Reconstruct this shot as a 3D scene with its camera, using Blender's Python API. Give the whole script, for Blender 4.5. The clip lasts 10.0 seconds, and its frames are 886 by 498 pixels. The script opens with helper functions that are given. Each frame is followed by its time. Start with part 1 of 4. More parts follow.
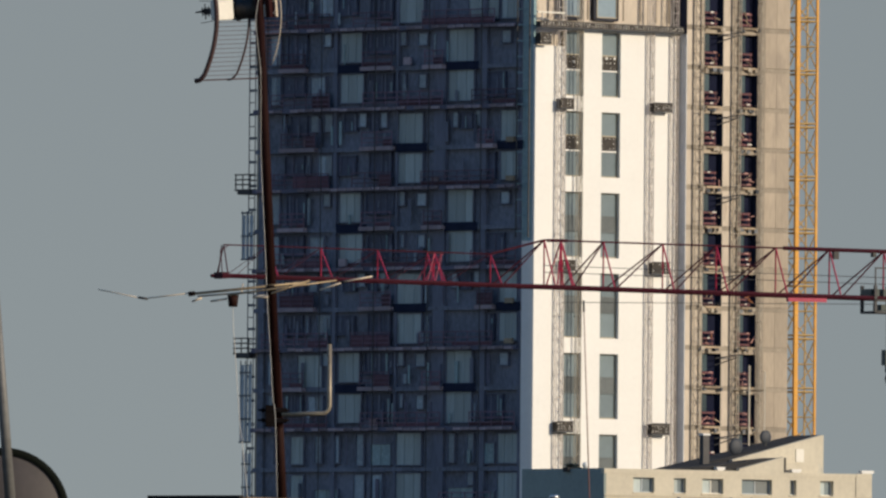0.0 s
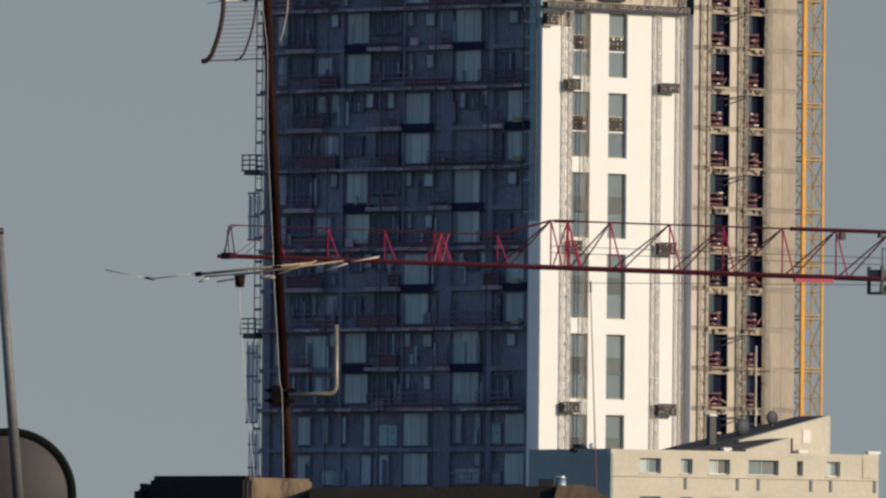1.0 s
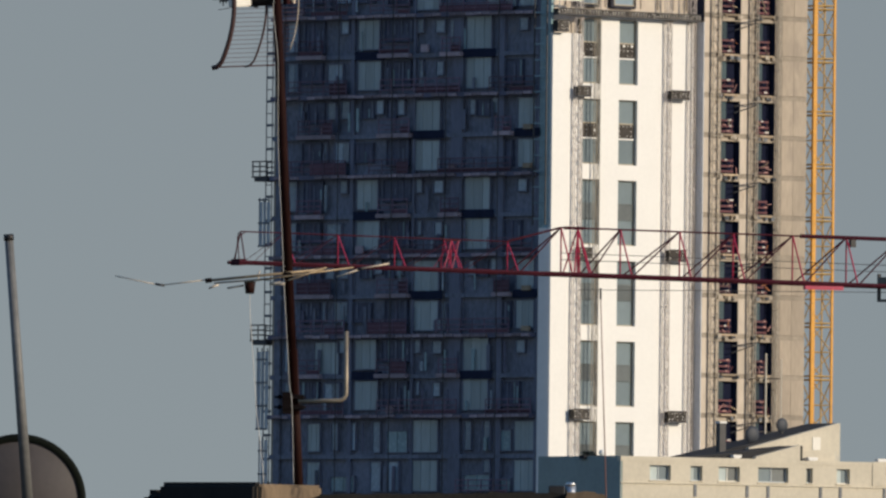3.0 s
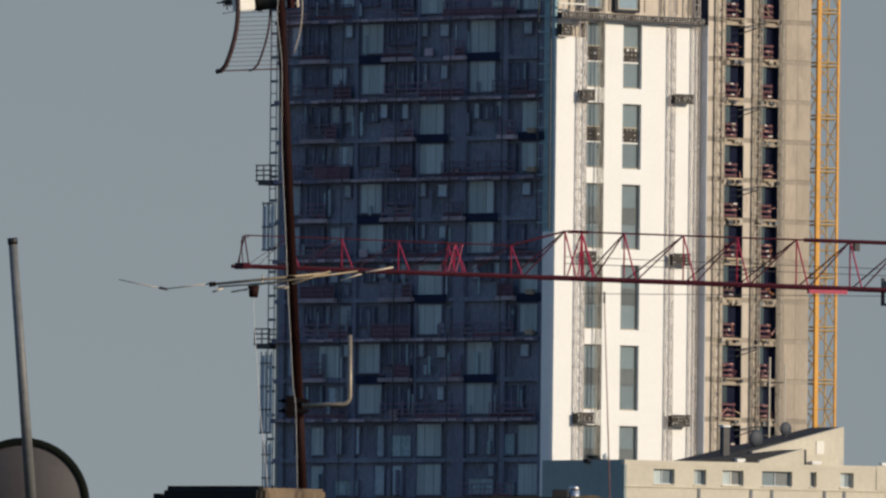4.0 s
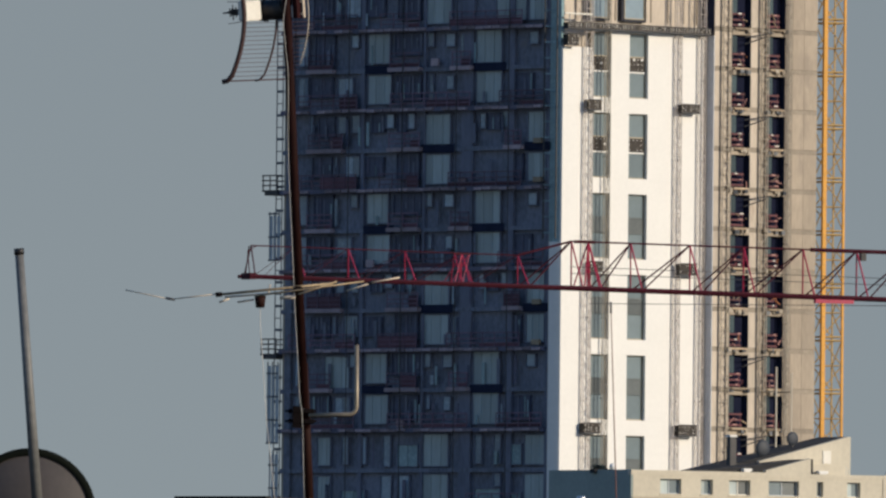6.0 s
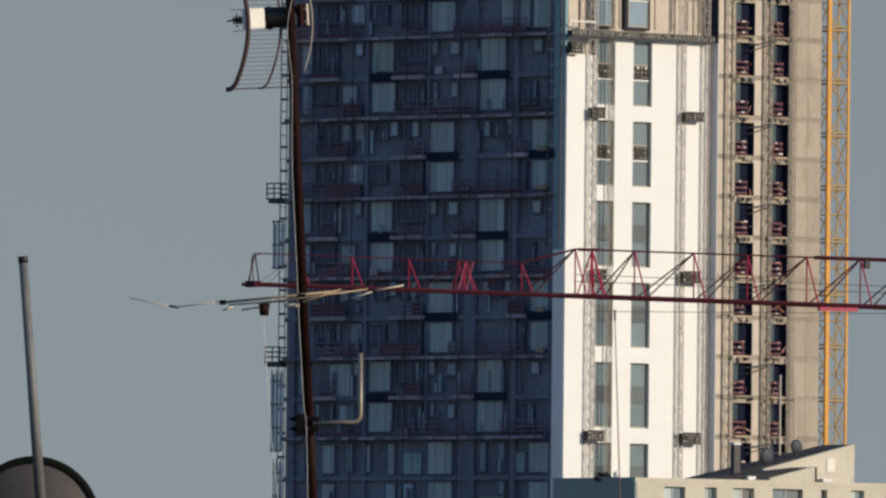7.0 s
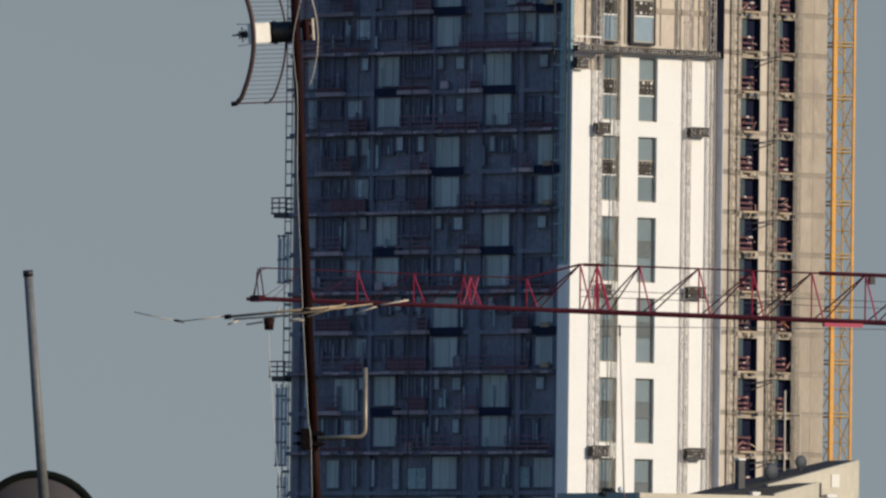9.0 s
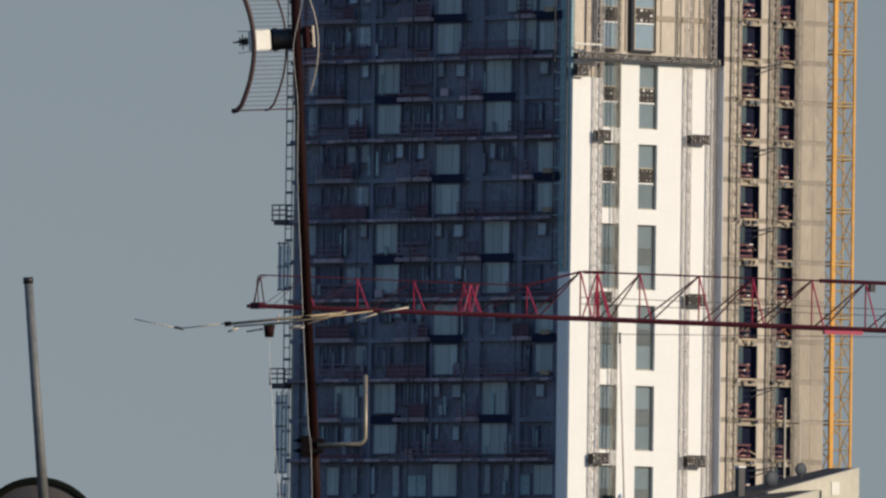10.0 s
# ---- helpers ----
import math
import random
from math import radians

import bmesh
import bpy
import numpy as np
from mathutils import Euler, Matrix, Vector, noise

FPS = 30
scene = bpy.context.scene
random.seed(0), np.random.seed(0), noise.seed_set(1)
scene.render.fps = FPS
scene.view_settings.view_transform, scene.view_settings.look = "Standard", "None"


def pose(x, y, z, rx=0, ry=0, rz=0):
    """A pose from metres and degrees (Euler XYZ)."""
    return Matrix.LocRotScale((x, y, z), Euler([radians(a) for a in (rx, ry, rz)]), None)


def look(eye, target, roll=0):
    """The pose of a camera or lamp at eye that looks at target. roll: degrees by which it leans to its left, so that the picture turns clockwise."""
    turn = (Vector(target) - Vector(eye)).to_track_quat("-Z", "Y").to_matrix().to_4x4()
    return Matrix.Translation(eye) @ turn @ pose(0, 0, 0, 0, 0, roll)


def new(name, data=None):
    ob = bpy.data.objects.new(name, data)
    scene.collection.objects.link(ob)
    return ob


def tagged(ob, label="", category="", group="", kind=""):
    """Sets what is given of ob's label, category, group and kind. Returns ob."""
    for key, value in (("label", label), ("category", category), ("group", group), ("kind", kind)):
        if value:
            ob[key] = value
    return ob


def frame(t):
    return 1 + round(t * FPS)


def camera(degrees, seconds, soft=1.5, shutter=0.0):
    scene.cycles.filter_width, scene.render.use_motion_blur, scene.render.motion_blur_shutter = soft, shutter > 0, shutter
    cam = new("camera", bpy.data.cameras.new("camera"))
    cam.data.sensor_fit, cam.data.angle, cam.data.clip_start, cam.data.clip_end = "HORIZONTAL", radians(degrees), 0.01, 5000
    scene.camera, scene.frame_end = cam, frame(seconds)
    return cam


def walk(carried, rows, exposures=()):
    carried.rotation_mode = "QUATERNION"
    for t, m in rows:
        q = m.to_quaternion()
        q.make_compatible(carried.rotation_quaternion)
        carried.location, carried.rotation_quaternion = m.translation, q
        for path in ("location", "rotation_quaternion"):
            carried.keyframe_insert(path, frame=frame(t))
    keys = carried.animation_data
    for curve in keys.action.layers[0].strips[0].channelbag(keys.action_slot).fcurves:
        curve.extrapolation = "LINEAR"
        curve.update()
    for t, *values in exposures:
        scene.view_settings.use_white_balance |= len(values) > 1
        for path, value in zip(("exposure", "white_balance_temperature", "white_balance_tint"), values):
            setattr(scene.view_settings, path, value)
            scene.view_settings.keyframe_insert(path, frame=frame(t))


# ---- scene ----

# ---------------------------------------------------------------- camera
# A hand-held long lens that stays in one spot and drifts a little.
cam = camera(3.0, 10.0, soft=2.5)
EYE = Vector((0.0, 0.0, 18.0))
# seconds, turn to the right, tilt up, lean: degrees
TURNS = (
    (0.0, 0.1246, 1.6459, 0.506), (0.5, 0.1132, 1.5900, 0.510), (1.0, 0.1021, 1.5796, 0.532),
    (1.5, 0.0927, 1.5848, 0.575), (2.0, 0.0835, 1.5916, 0.610), (2.5, 0.0761, 1.5965, 0.621),
    (4.0, 0.0546, 1.6149, 0.639), (4.5, 0.0500, 1.6207, 0.630), (5.0, 0.0458, 1.6277, 0.603),
    (5.5, 0.0396, 1.6370, 0.594), (7.0, 0.0187, 1.6752, 0.580), (7.5, 0.0117, 1.6876, 0.605),
    (8.0, 0.0054, 1.7002, 0.652), (8.5, 0.0011, 1.7129, 0.685), (9.0, 0.0011, 1.7254, 0.705),
    (9.5, 0.0001, 1.7380, 0.716), (10.0, 0.0000, 1.7500, 0.750),
)


def aim(turn, tilt):
    a, b = radians(turn), radians(tilt)
    return EYE + 1000 * Vector((math.sin(a) * math.cos(b), math.cos(a) * math.cos(b), math.sin(b)))


walk(cam, [(t, look(EYE, aim(turn, tilt), lean)) for t, turn, tilt, lean in TURNS],
     exposures=[(0.0, 0.11, 6800, 11.5), (2.0, 0.11, 6660, 11.5), (4.5, 0.10, 6530, 11.5), (7.0, 0.10, 6480, 11.5), (10.0, 0.10, 6450, 11.5)])

# ---------------------------------------------------------------- light
SUN = Vector((0.90, -0.40, 0.33)).normalized()          # towards the sun: low, from the right
world = bpy.data.worlds.new("sky")
scene.world = world
world.use_nodes = True
wn, wl = world.node_tree.nodes, world.node_tree.links
wn.clear()
sky = wn.new("ShaderNodeTexSky")
sky.sky_type = "NISHITA"
sky.sun_disc = False
sky.sun_elevation = math.asin(SUN.z)
sky.sun_rotation = math.atan2(SUN.x, SUN.y)
sky.air_density, sky.dust_density, sky.ozone_density = 1.0, 0.6, 1.6
back = wn.new("ShaderNodeBackground")
back.inputs["Strength"].default_value = 0.1
wout = wn.new("ShaderNodeOutputWorld")
# the haze layer is taken thin: the sky is read a little above the true horizon
wco = wn.new("ShaderNodeTexCoord")
lift = wn.new("ShaderNodeVectorMath")
lift.operation = "ADD"
lift.inputs[1].default_value = (0, 0, 0.16)
unit = wn.new("ShaderNodeVectorMath")
unit.operation = "NORMALIZE"
wl.new(wco.outputs["Generated"], lift.inputs[0])
wl.new(lift.outputs[0], unit.inputs[0])
wl.new(unit.outputs[0], sky.inputs["Vector"])
haze = wn.new("ShaderNodeHueSaturation")
hue = wn.new("ShaderNodeMapRange")
hue.inputs["From Min"].default_value, hue.inputs["From Max"].default_value = 0.05, 0.40
hue.inputs["To Min"].default_value, hue.inputs["To Max"].default_value = 0.478, 0.502
wl.new(hue.outputs[0], haze.inputs["Hue"])
haze.inputs["Saturation"].default_value, haze.inputs["Value"].default_value = 0.46, 0.70
wl.new(sky.outputs[0], haze.inputs["Color"])
height = wn.new("ShaderNodeSeparateXYZ")
clear = wn.new("ShaderNodeMapRange")          # grey haze low down, clear blue overhead
clear.inputs["From Min"].default_value, clear.inputs["From Max"].default_value = 0.05, 0.55
clear.inputs["To Min"].default_value, clear.inputs["To Max"].default_value = 0.45, 1.40
wl.new(wco.outputs["Generated"], height.inputs[0])
wl.new(height.outputs["Z"], clear.inputs["Value"])
wl.new(height.outputs["Z"], hue.inputs["Value"])
wl.new(clear.outputs[0], haze.inputs["Saturation"])
bright = wn.new("ShaderNodeMapRange")
bright.inputs["From Min"].default_value, bright.inputs["From Max"].default_value = 0.05, 0.45
bright.inputs["To Min"].default_value, bright.inputs["To Max"].default_value = 0.66, 1.36
wl.new(height.outputs["Z"], bright.inputs["Value"])
wl.new(bright.outputs[0], haze.inputs["Value"])
wl.new(haze.outputs[0], back.inputs["Color"])
wl.new(back.outputs[0], wout.inputs["Surface"])

sun = new("sun", bpy.data.lights.new("sun", "SUN"))
sun.data.energy, sun.data.angle, sun.data.color = 3.0, radians(0.53), (1.0, 0.88, 0.68)
sun.matrix_world = look((0, 0, 200), Vector((0, 0, 200)) - SUN)

# ---------------------------------------------------------------- materials


def mat(name, col, rough=0.8, metal=0.0, var=0.2, scale=0.6, fine=6.0, stretch=(1, 1, 1), rand=0.0, bump=0.0, wear=None, spec=0.5):
    """Two sizes of noise vary the colour; rand varies it from object to object; wear = (colour, amount)."""
    m = bpy.data.materials.new(name)
    m.use_nodes = True
    n, l = m.node_tree.nodes, m.node_tree.links
    b = n["Principled BSDF"]
    b.inputs["Metallic"].default_value = metal
    b.inputs["Specular IOR Level"].default_value = spec
    tc = n.new("ShaderNodeTexCoord")
    mp = n.new("ShaderNodeMapping")
    mp.inputs["Scale"].default_value = stretch
    l.new(tc.outputs["Object"], mp.inputs["Vector"])
    big = n.new("ShaderNodeTexNoise")
    big.inputs["Scale"].default_value, big.inputs["Detail"].default_value = scale, 4
    small = n.new("ShaderNodeTexNoise")
    small.inputs["Scale"].default_value, small.inputs["Detail"].default_value = fine, 5
    l.new(mp.outputs[0], big.inputs["Vector"])
    l.new(mp.outputs[0], small.inputs["Vector"])
    add = n.new("ShaderNodeMath")
    add.operation = "ADD"
    l.new(big.outputs["Fac"], add.inputs[0])
    l.new(small.outputs["Fac"], add.inputs[1])
    rng = n.new("ShaderNodeMapRange")
    rng.inputs["From Min"].default_value, rng.inputs["From Max"].default_value = 0.65, 1.35
    rng.inputs["To Min"].default_value, rng.inputs["To Max"].default_value = 1 - var, 1 + var
    l.new(add.outputs[0], rng.inputs["Value"])
    val = rng.outputs[0]
    if rand:
        info = n.new("ShaderNodeObjectInfo")
        r2 = n.new("ShaderNodeMapRange")
        r2.inputs["To Min"].default_value, r2.inputs["To Max"].default_value = 1 - rand, 1 + rand
        l.new(info.outputs["Random"], r2.inputs["Value"])
        mul = n.new("ShaderNodeMath")
        mul.operation = "MULTIPLY"
        l.new(val, mul.inputs[0])
        l.new(r2.outputs[0], mul.inputs[1])
        val = mul.outputs[0]
    tint = n.new("ShaderNodeVectorMath")
    tint.operation = "SCALE"
    tint.inputs[0].default_value = col
    l.new(val, tint.inputs["Scale"])
    out = tint.outputs[0]
    if wear:
        w = n.new("ShaderNodeTexNoise")
        w.inputs["Scale"].default_value, w.inputs["Detail"].default_value, w.inputs["Roughness"].default_value = scale * 2.3, 6, 0.65
        l.new(mp.outputs[0], w.inputs["Vector"])
        wr = n.new("ShaderNodeMapRange")
        wr.inputs["From Min"].default_value, wr.inputs["From Max"].default_value = 0.72 - 0.35 * wear[1], 0.80 - 0.25 * wear[1]
        l.new(w.outputs["Fac"], wr.inputs["Value"])
        mix = n.new("ShaderNodeMix")
        mix.data_type = "RGBA"
        l.new(wr.outputs[0], mix.inputs["Factor"])
        l.new(out, mix.inputs[6])
        mix.inputs[7].default_value = (*wear[0], 1)
        out = mix.outputs[2]
    l.new(out, b.inputs["Base Color"])
    rr = n.new("ShaderNodeMapRange")
    rr.inputs["To Min"].default_value, rr.inputs["To Max"].default_value = max(0.03, rough - 0.12), min(1, rough + 0.12)
    l.new(small.outputs["Fac"], rr.inputs["Value"])
    l.new(rr.outputs[0], b.inputs["Roughness"])
    if bump:
        bp = n.new("ShaderNodeBump")
        bp.inputs["Strength"].default_value, bp.inputs["Distance"].default_value = 0.6, bump
        l.new(small.outputs["Fac"], bp.inputs["Height"])
        l.new(bp.outputs[0], b.inputs["Normal"])
    return m


M_GROUND = mat("ground_earth", (0.10, 0.10, 0.08), 0.95, scale=0.01, fine=0.3)
M_CLAD = mat("white_cladding", (0.84, 0.82, 0.78), 0.6, var=0.04, scale=0.3, fine=3)
M_BEIGE = mat("beige_board", (0.56, 0.48, 0.39), 0.85, var=0.16, scale=0.35, fine=3, stretch=(1, 1, 0.35), rand=0.07, wear=((0.46, 0.38, 0.30), 0.35))
M_CONC = mat("raw_concrete", (0.415, 0.345, 0.27), 0.9, var=0.15, scale=0.3, fine=4, stretch=(1, 1, 0.3), rand=0.08, wear=((0.36, 0.30, 0.24), 0.5))
M_CONC_BAND = mat("slab_edge_concrete", (0.33, 0.28, 0.22), 0.9, var=0.22, scale=0.8, fine=5, rand=0.08)
# grey-blue blockwork, its colour lifted to stand in for distant haze
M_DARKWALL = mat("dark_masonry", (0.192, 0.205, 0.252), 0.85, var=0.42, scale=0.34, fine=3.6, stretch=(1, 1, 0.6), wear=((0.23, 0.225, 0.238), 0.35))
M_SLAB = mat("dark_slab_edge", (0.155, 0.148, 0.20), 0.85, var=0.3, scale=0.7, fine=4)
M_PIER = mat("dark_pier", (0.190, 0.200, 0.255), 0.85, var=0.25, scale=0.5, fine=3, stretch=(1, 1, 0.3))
# the darkness of unlit rooms is put into this colour
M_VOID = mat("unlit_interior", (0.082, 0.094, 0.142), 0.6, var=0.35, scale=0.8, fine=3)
M_PANEL = mat("grey_window_sheet", (0.38, 0.445, 0.445), 0.4, var=0.14, scale=0.9, fine=5, stretch=(1, 2.2, 0.25), rand=0.18)
M_PANE = mat("pale_window_pane", (0.29, 0.37, 0.43), 0.25, var=0.15, scale=0.9, fine=4, rand=0.35)
M_TEAL = mat("teal_window_pane", (0.23, 0.35, 0.38), 0.25, var=0.15, scale=0.9, fine=4, rand=0.2)
# the reflected sky is put into the glass's base colour
M_GLASS = mat("painted_sky_glass", (0.19, 0.235, 0.25), 0.15, metal=0.0, var=0.06, scale=0.5, fine=2, rand=0.12)
M_SPANDREL = mat("grey_spandrel", (0.12, 0.135, 0.135), 0.35, var=0.12, scale=1, fine=5, rand=0.2)
# the pale specks mixed in imitate sparkle on the dark panel
M_GLITTER = mat("dark_mesh_panel", (0.036, 0.028, 0.022), 0.7, var=0.5, scale=2.5, fine=9, wear=((0.50, 0.42, 0.32), 0.16))
M_SASH = mat("dark_teal_glass", (0.050, 0.075, 0.082), 0.2, var=0.2, scale=1, fine=4, rand=0.3)
# navy that stands in for shade on the bay's reveals and side face
M_NAVY_SHADE = mat("navy_painted_shade", (0.024, 0.031, 0.062), 0.8, var=0.2, scale=1, fine=5, spec=0.1)
M_FRAME = mat("dark_window_frame", (0.030, 0.031, 0.042), 0.6, var=0.15, spec=0.2)
M_FRAME_LIGHT = mat("tan_window_frame", (0.42, 0.36, 0.26), 0.5, var=0.1)
M_STEEL = mat("galvanised_steel", (0.38, 0.34, 0.28), 0.55, metal=0.3, var=0.25, scale=1.5, fine=7)
M_STEEL_DARK = mat("dark_steel", (0.062, 0.060, 0.062), 0.6, metal=0.2, var=0.3, scale=1.5, fine=7)
M_MIDSTEEL = mat("mid_grey_steel", (0.15, 0.16, 0.175), 0.6, var=0.3, scale=1.5, fine=7)
M_STEEL_PALE = mat("pale_steel_mesh", (0.46, 0.50, 0.53), 0.6, var=0.2, scale=1.5, fine=7)
M_MAST = mat("pale_zinc_mast", (0.56, 0.50, 0.46), 0.6, var=0.3, scale=1.5, fine=7, wear=((0.30, 0.24, 0.18), 0.3))
M_MAST_GRIMY = mat("grimy_zinc_mast", (0.44, 0.38, 0.30), 0.7, var=0.35, scale=1.5, fine=7, wear=((0.18, 0.15, 0.11), 0.3))
M_JOINT_SHADE = mat("black_painted_joint_shade", (0.024, 0.030, 0.058), 0.9, var=0.25, scale=1, fine=5, spec=0.1)
# near-black that stands in for shade inside the bay's openings
M_ROOM_SHADE = mat("painted_room_shade", (0.012, 0.015, 0.034), 0.9, var=0.2, scale=1, fine=5, spec=0.05)
# same for the upper windows, with a brighter reflected sky painted in
M_GLASS_BLUE = mat("painted_bright_sky_glass", (0.26, 0.335, 0.385), 0.12, var=0.08, scale=0.5, fine=2, rand=0.12)
# white cladding's shaded tone, put into the colour
M_GREY_SHADE = mat("blue_grey_painted_shade", (0.60, 0.63, 0.68), 0.7, var=0.12, scale=0.8, fine=4)
M_WHIP = mat("reddish_fibreglass", (0.30, 0.16, 0.145), 0.5, var=0.2, scale=8, fine=50)
M_RAIL = mat("red_guard_rail", (0.175, 0.105, 0.145), 0.6, var=0.4, scale=0.8, fine=5, rand=0.35)
M_REDMESH = mat("maroon_safety_mesh", (0.132, 0.066, 0.086), 0.9, var=0.35, scale=1.2, fine=7, rand=0.35)
M_RAIL_BRIGHT = mat("red_rail_paint", (0.105, 0.026, 0.032), 0.6, var=0.35, scale=0.8, fine=5, rand=0.3)
M_PINK = mat("pink_paint_and_highlight", (0.46, 0.24, 0.21), 0.6, var=0.3, scale=1.5, fine=6)
M_BOARD = mat("scaffold_board", (0.38, 0.295, 0.315), 0.85, var=0.25, scale=1.2, fine=6, rand=0.4)
M_RUSTORANGE = mat("orange_site_paint", (0.42, 0.15, 0.05), 0.6, var=0.3, scale=1.5, fine=6)
M_TIMBER = mat("pale_timber", (0.36, 0.27, 0.18), 0.8, var=0.3, scale=1.5, fine=6, rand=0.4)
M_YELLOW = mat("yellow_crane_paint", (0.78, 0.36, 0.035), 0.5, var=0.18, scale=0.8, fine=4, wear=((0.30, 0.15, 0.05), 0.25))
M_OCHRE = mat("weathered_and_shaded_ochre_steel", (0.50, 0.32, 0.11), 0.65, var=0.3, scale=0.8, fine=5)
M_RED = mat("red_crane_paint", (0.42, 0.024, 0.070), 0.45, var=0.2, scale=0.8, fine=5, wear=((0.20, 0.03, 0.04), 0.25))
M_REDDARK = mat("dark_red_crane_chord", (0.055, 0.008, 0.016), 0.75, var=0.25, scale=0.8, fine=5, spec=0.15)
M_CREAM = mat("cream_render", (0.62, 0.56, 0.445), 0.85, var=0.10, scale=0.4, fine=3, wear=((0.50, 0.44, 0.34), 0.25))
# render of the house's side, with the shade's blue-grey in its colour
M_SHADEWALL = mat("shade_tinted_render", (0.305, 0.36, 0.34), 0.85, var=0.12, scale=0.4, fine=3)
M_ROOF = mat("black_roof_membrane", (0.020, 0.020, 0.023), 0.85, var=0.3, scale=0.7, fine=4)
M_RUST = mat("rusty_mast", (0.028, 0.010, 0.0075), 0.7, var=0.35, scale=6, fine=45, stretch=(1, 1, 0.4), bump=0.002, wear=((0.065, 0.030, 0.018), 0.2), spec=0.12)
M_RUST_DARK = mat("dark_red_brown_mast", (0.019, 0.006, 0.005), 0.7, var=0.4, scale=6, fine=45, stretch=(1, 1, 0.4), bump=0.002, wear=((0.05, 0.020, 0.013), 0.16), spec=0.07)
M_DARKRUST = mat("dark_rust", (0.007, 0.004, 0.004), 0.85, var=0.4, scale=10, fine=50, bump=0.002, spec=0.15)
M_BRASS = mat("weathered_aluminium", (0.34, 0.255, 0.155), 0.5, metal=0.3, var=0.3, scale=8, fine=50, wear=((0.12, 0.08, 0.05), 0.25))
M_ROD = mat("aluminium_rod", (0.62, 0.52, 0.40), 0.5, metal=0.1, var=0.2, scale=8, fine=50)
M_PIPE = mat("galvanised_pipe", (0.30, 0.25, 0.185), 0.45, metal=0.3, var=0.25, scale=8, fine=50, bump=0.001)
M_GREYPIPE = mat("grey_painted_pole", (0.175, 0.172, 0.165), 0.55, metal=0.1, var=0.2, scale=5, fine=40, bump=0.001, wear=((0.09, 0.07, 0.06), 0.2), spec=0.35)
M_GRID = mat("brown_grid_steel", (0.075, 0.042, 0.040), 0.6, metal=0.1, var=0.3, scale=8, fine=50, spec=0.3)
M_WHITE = mat("white_plastic", (0.78, 0.74, 0.66), 0.45, var=0.08, scale=10, fine=60)
M_BLACK = mat("black_plastic", (0.022, 0.020, 0.020), 0.5, var=0.2, scale=10, fine=60)
M_REDPL = mat("red_plastic", (0.024, 0.004, 0.004), 0.7, var=0.2, scale=10, fine=60, spec=0.15)
M_CABLE = mat("white_coax", (0.72, 0.68, 0.62), 0.5, var=0.12, scale=15, fine=80)
M_DISH = mat("grey_dish_back", (0.085, 0.073, 0.070), 0.6, var=0.12, scale=5, fine=40, spec=0.3)
M_DISHRIM = mat("dark_dish_rim", (0.007, 0.009, 0.006), 0.85, var=0.3, scale=5, fine=40, spec=0.12)
M_OLDCONC = mat("weathered_concrete", (0.19, 0.135, 0.085), 0.95, var=0.35, scale=5, fine=40, stretch=(1, 1, 0.35), bump=0.006, wear=((0.05, 0.035, 0.025), 0.55))
# soot black, which also carries the shade of the chimney's left face
M_SOOT_SHADE = mat("sooty_shaded_concrete", (0.017, 0.015, 0.013), 0.95, var=0.4, scale=5, fine=40, bump=0.006, wear=((0.05, 0.05, 0.028), 0.2))
M_CHROME = mat("shiny_metal_cap", (0.80, 0.79, 0.76), 0.45, metal=1.0, var=0.08, scale=8, fine=40)
M_SLATE = mat("slate_grey_paint", (0.035, 0.042, 0.055), 0.6, var=0.2, scale=2, fine=8)
M_GREEN = mat("dark_green_machine", (0.05, 0.07, 0.065), 0.5, var=0.2, scale=1, fine=5)

# ---------------------------------------------------------------- mesh helpers


def box(bm, x0, x1, y0, y1, z0, z1):
    v = [bm.verts.new((x, y, z)) for z in (z0, z1) for x, y in ((x0, y0), (x1, y0), (x1, y1), (x0, y1))]
    for f in ((3, 2, 1, 0), (4, 5, 6, 7), (0, 1, 5, 4), (1, 2, 6, 5), (2, 3, 7, 6), (3, 0, 4, 7)):
        bm.faces.new([v[i] for i in f])


def tube(bm, p, q, r, n=6, r2=None):
    p, q = Vector(p), Vector(q)
    d = (q - p).normalized()
    a = d.cross(Vector((0, 0, 1)) if abs(d.z) < 0.9 else Vector((1, 0, 0))).normalized()
    b = d.cross(a)
    rings = []
    for c, rad in ((p, r), (q, r if r2 is None else r2)):
        rings.append([bm.verts.new(c + (a * math.cos(k * math.tau / n) + b * math.sin(k * math.tau / n)) * rad) for k in range(n)])
    for k in range(n):
        bm.faces.new((rings[0][k], rings[1][k], rings[1][(k + 1) % n], rings[0][(k + 1) % n])).smooth = n > 6
    bm.faces.new(rings[0])
    bm.faces.new(rings[1][::-1])


def hose(bm, pts, r, n=8):
    """A bent tube through the points, with shared rings at the bends."""
    pts = [Vector(p) for p in pts]
    rings = []
    for i, p in enumerate(pts):
        d = (pts[min(i + 1, len(pts) - 1)] - pts[max(i - 1, 0)]).normalized()
        a = d.cross(Vector((0, 1, 0)) if abs(d.y) < 0.9 else Vector((1, 0, 0))).normalized()
        b = d.cross(a)
        rings.append([bm.verts.new(p + (a * math.cos(k * math.tau / n) + b * math.sin(k * math.tau / n)) * r) for k in range(n)])
    for s, e in zip(rings, rings[1:]):
        for k in range(n):
            bm.faces.new((s[k], e[k], e[(k + 1) % n], s[(k + 1) % n])).smooth = True
    bm.faces.new(rings[0])
    bm.faces.new(rings[-1][::-1])


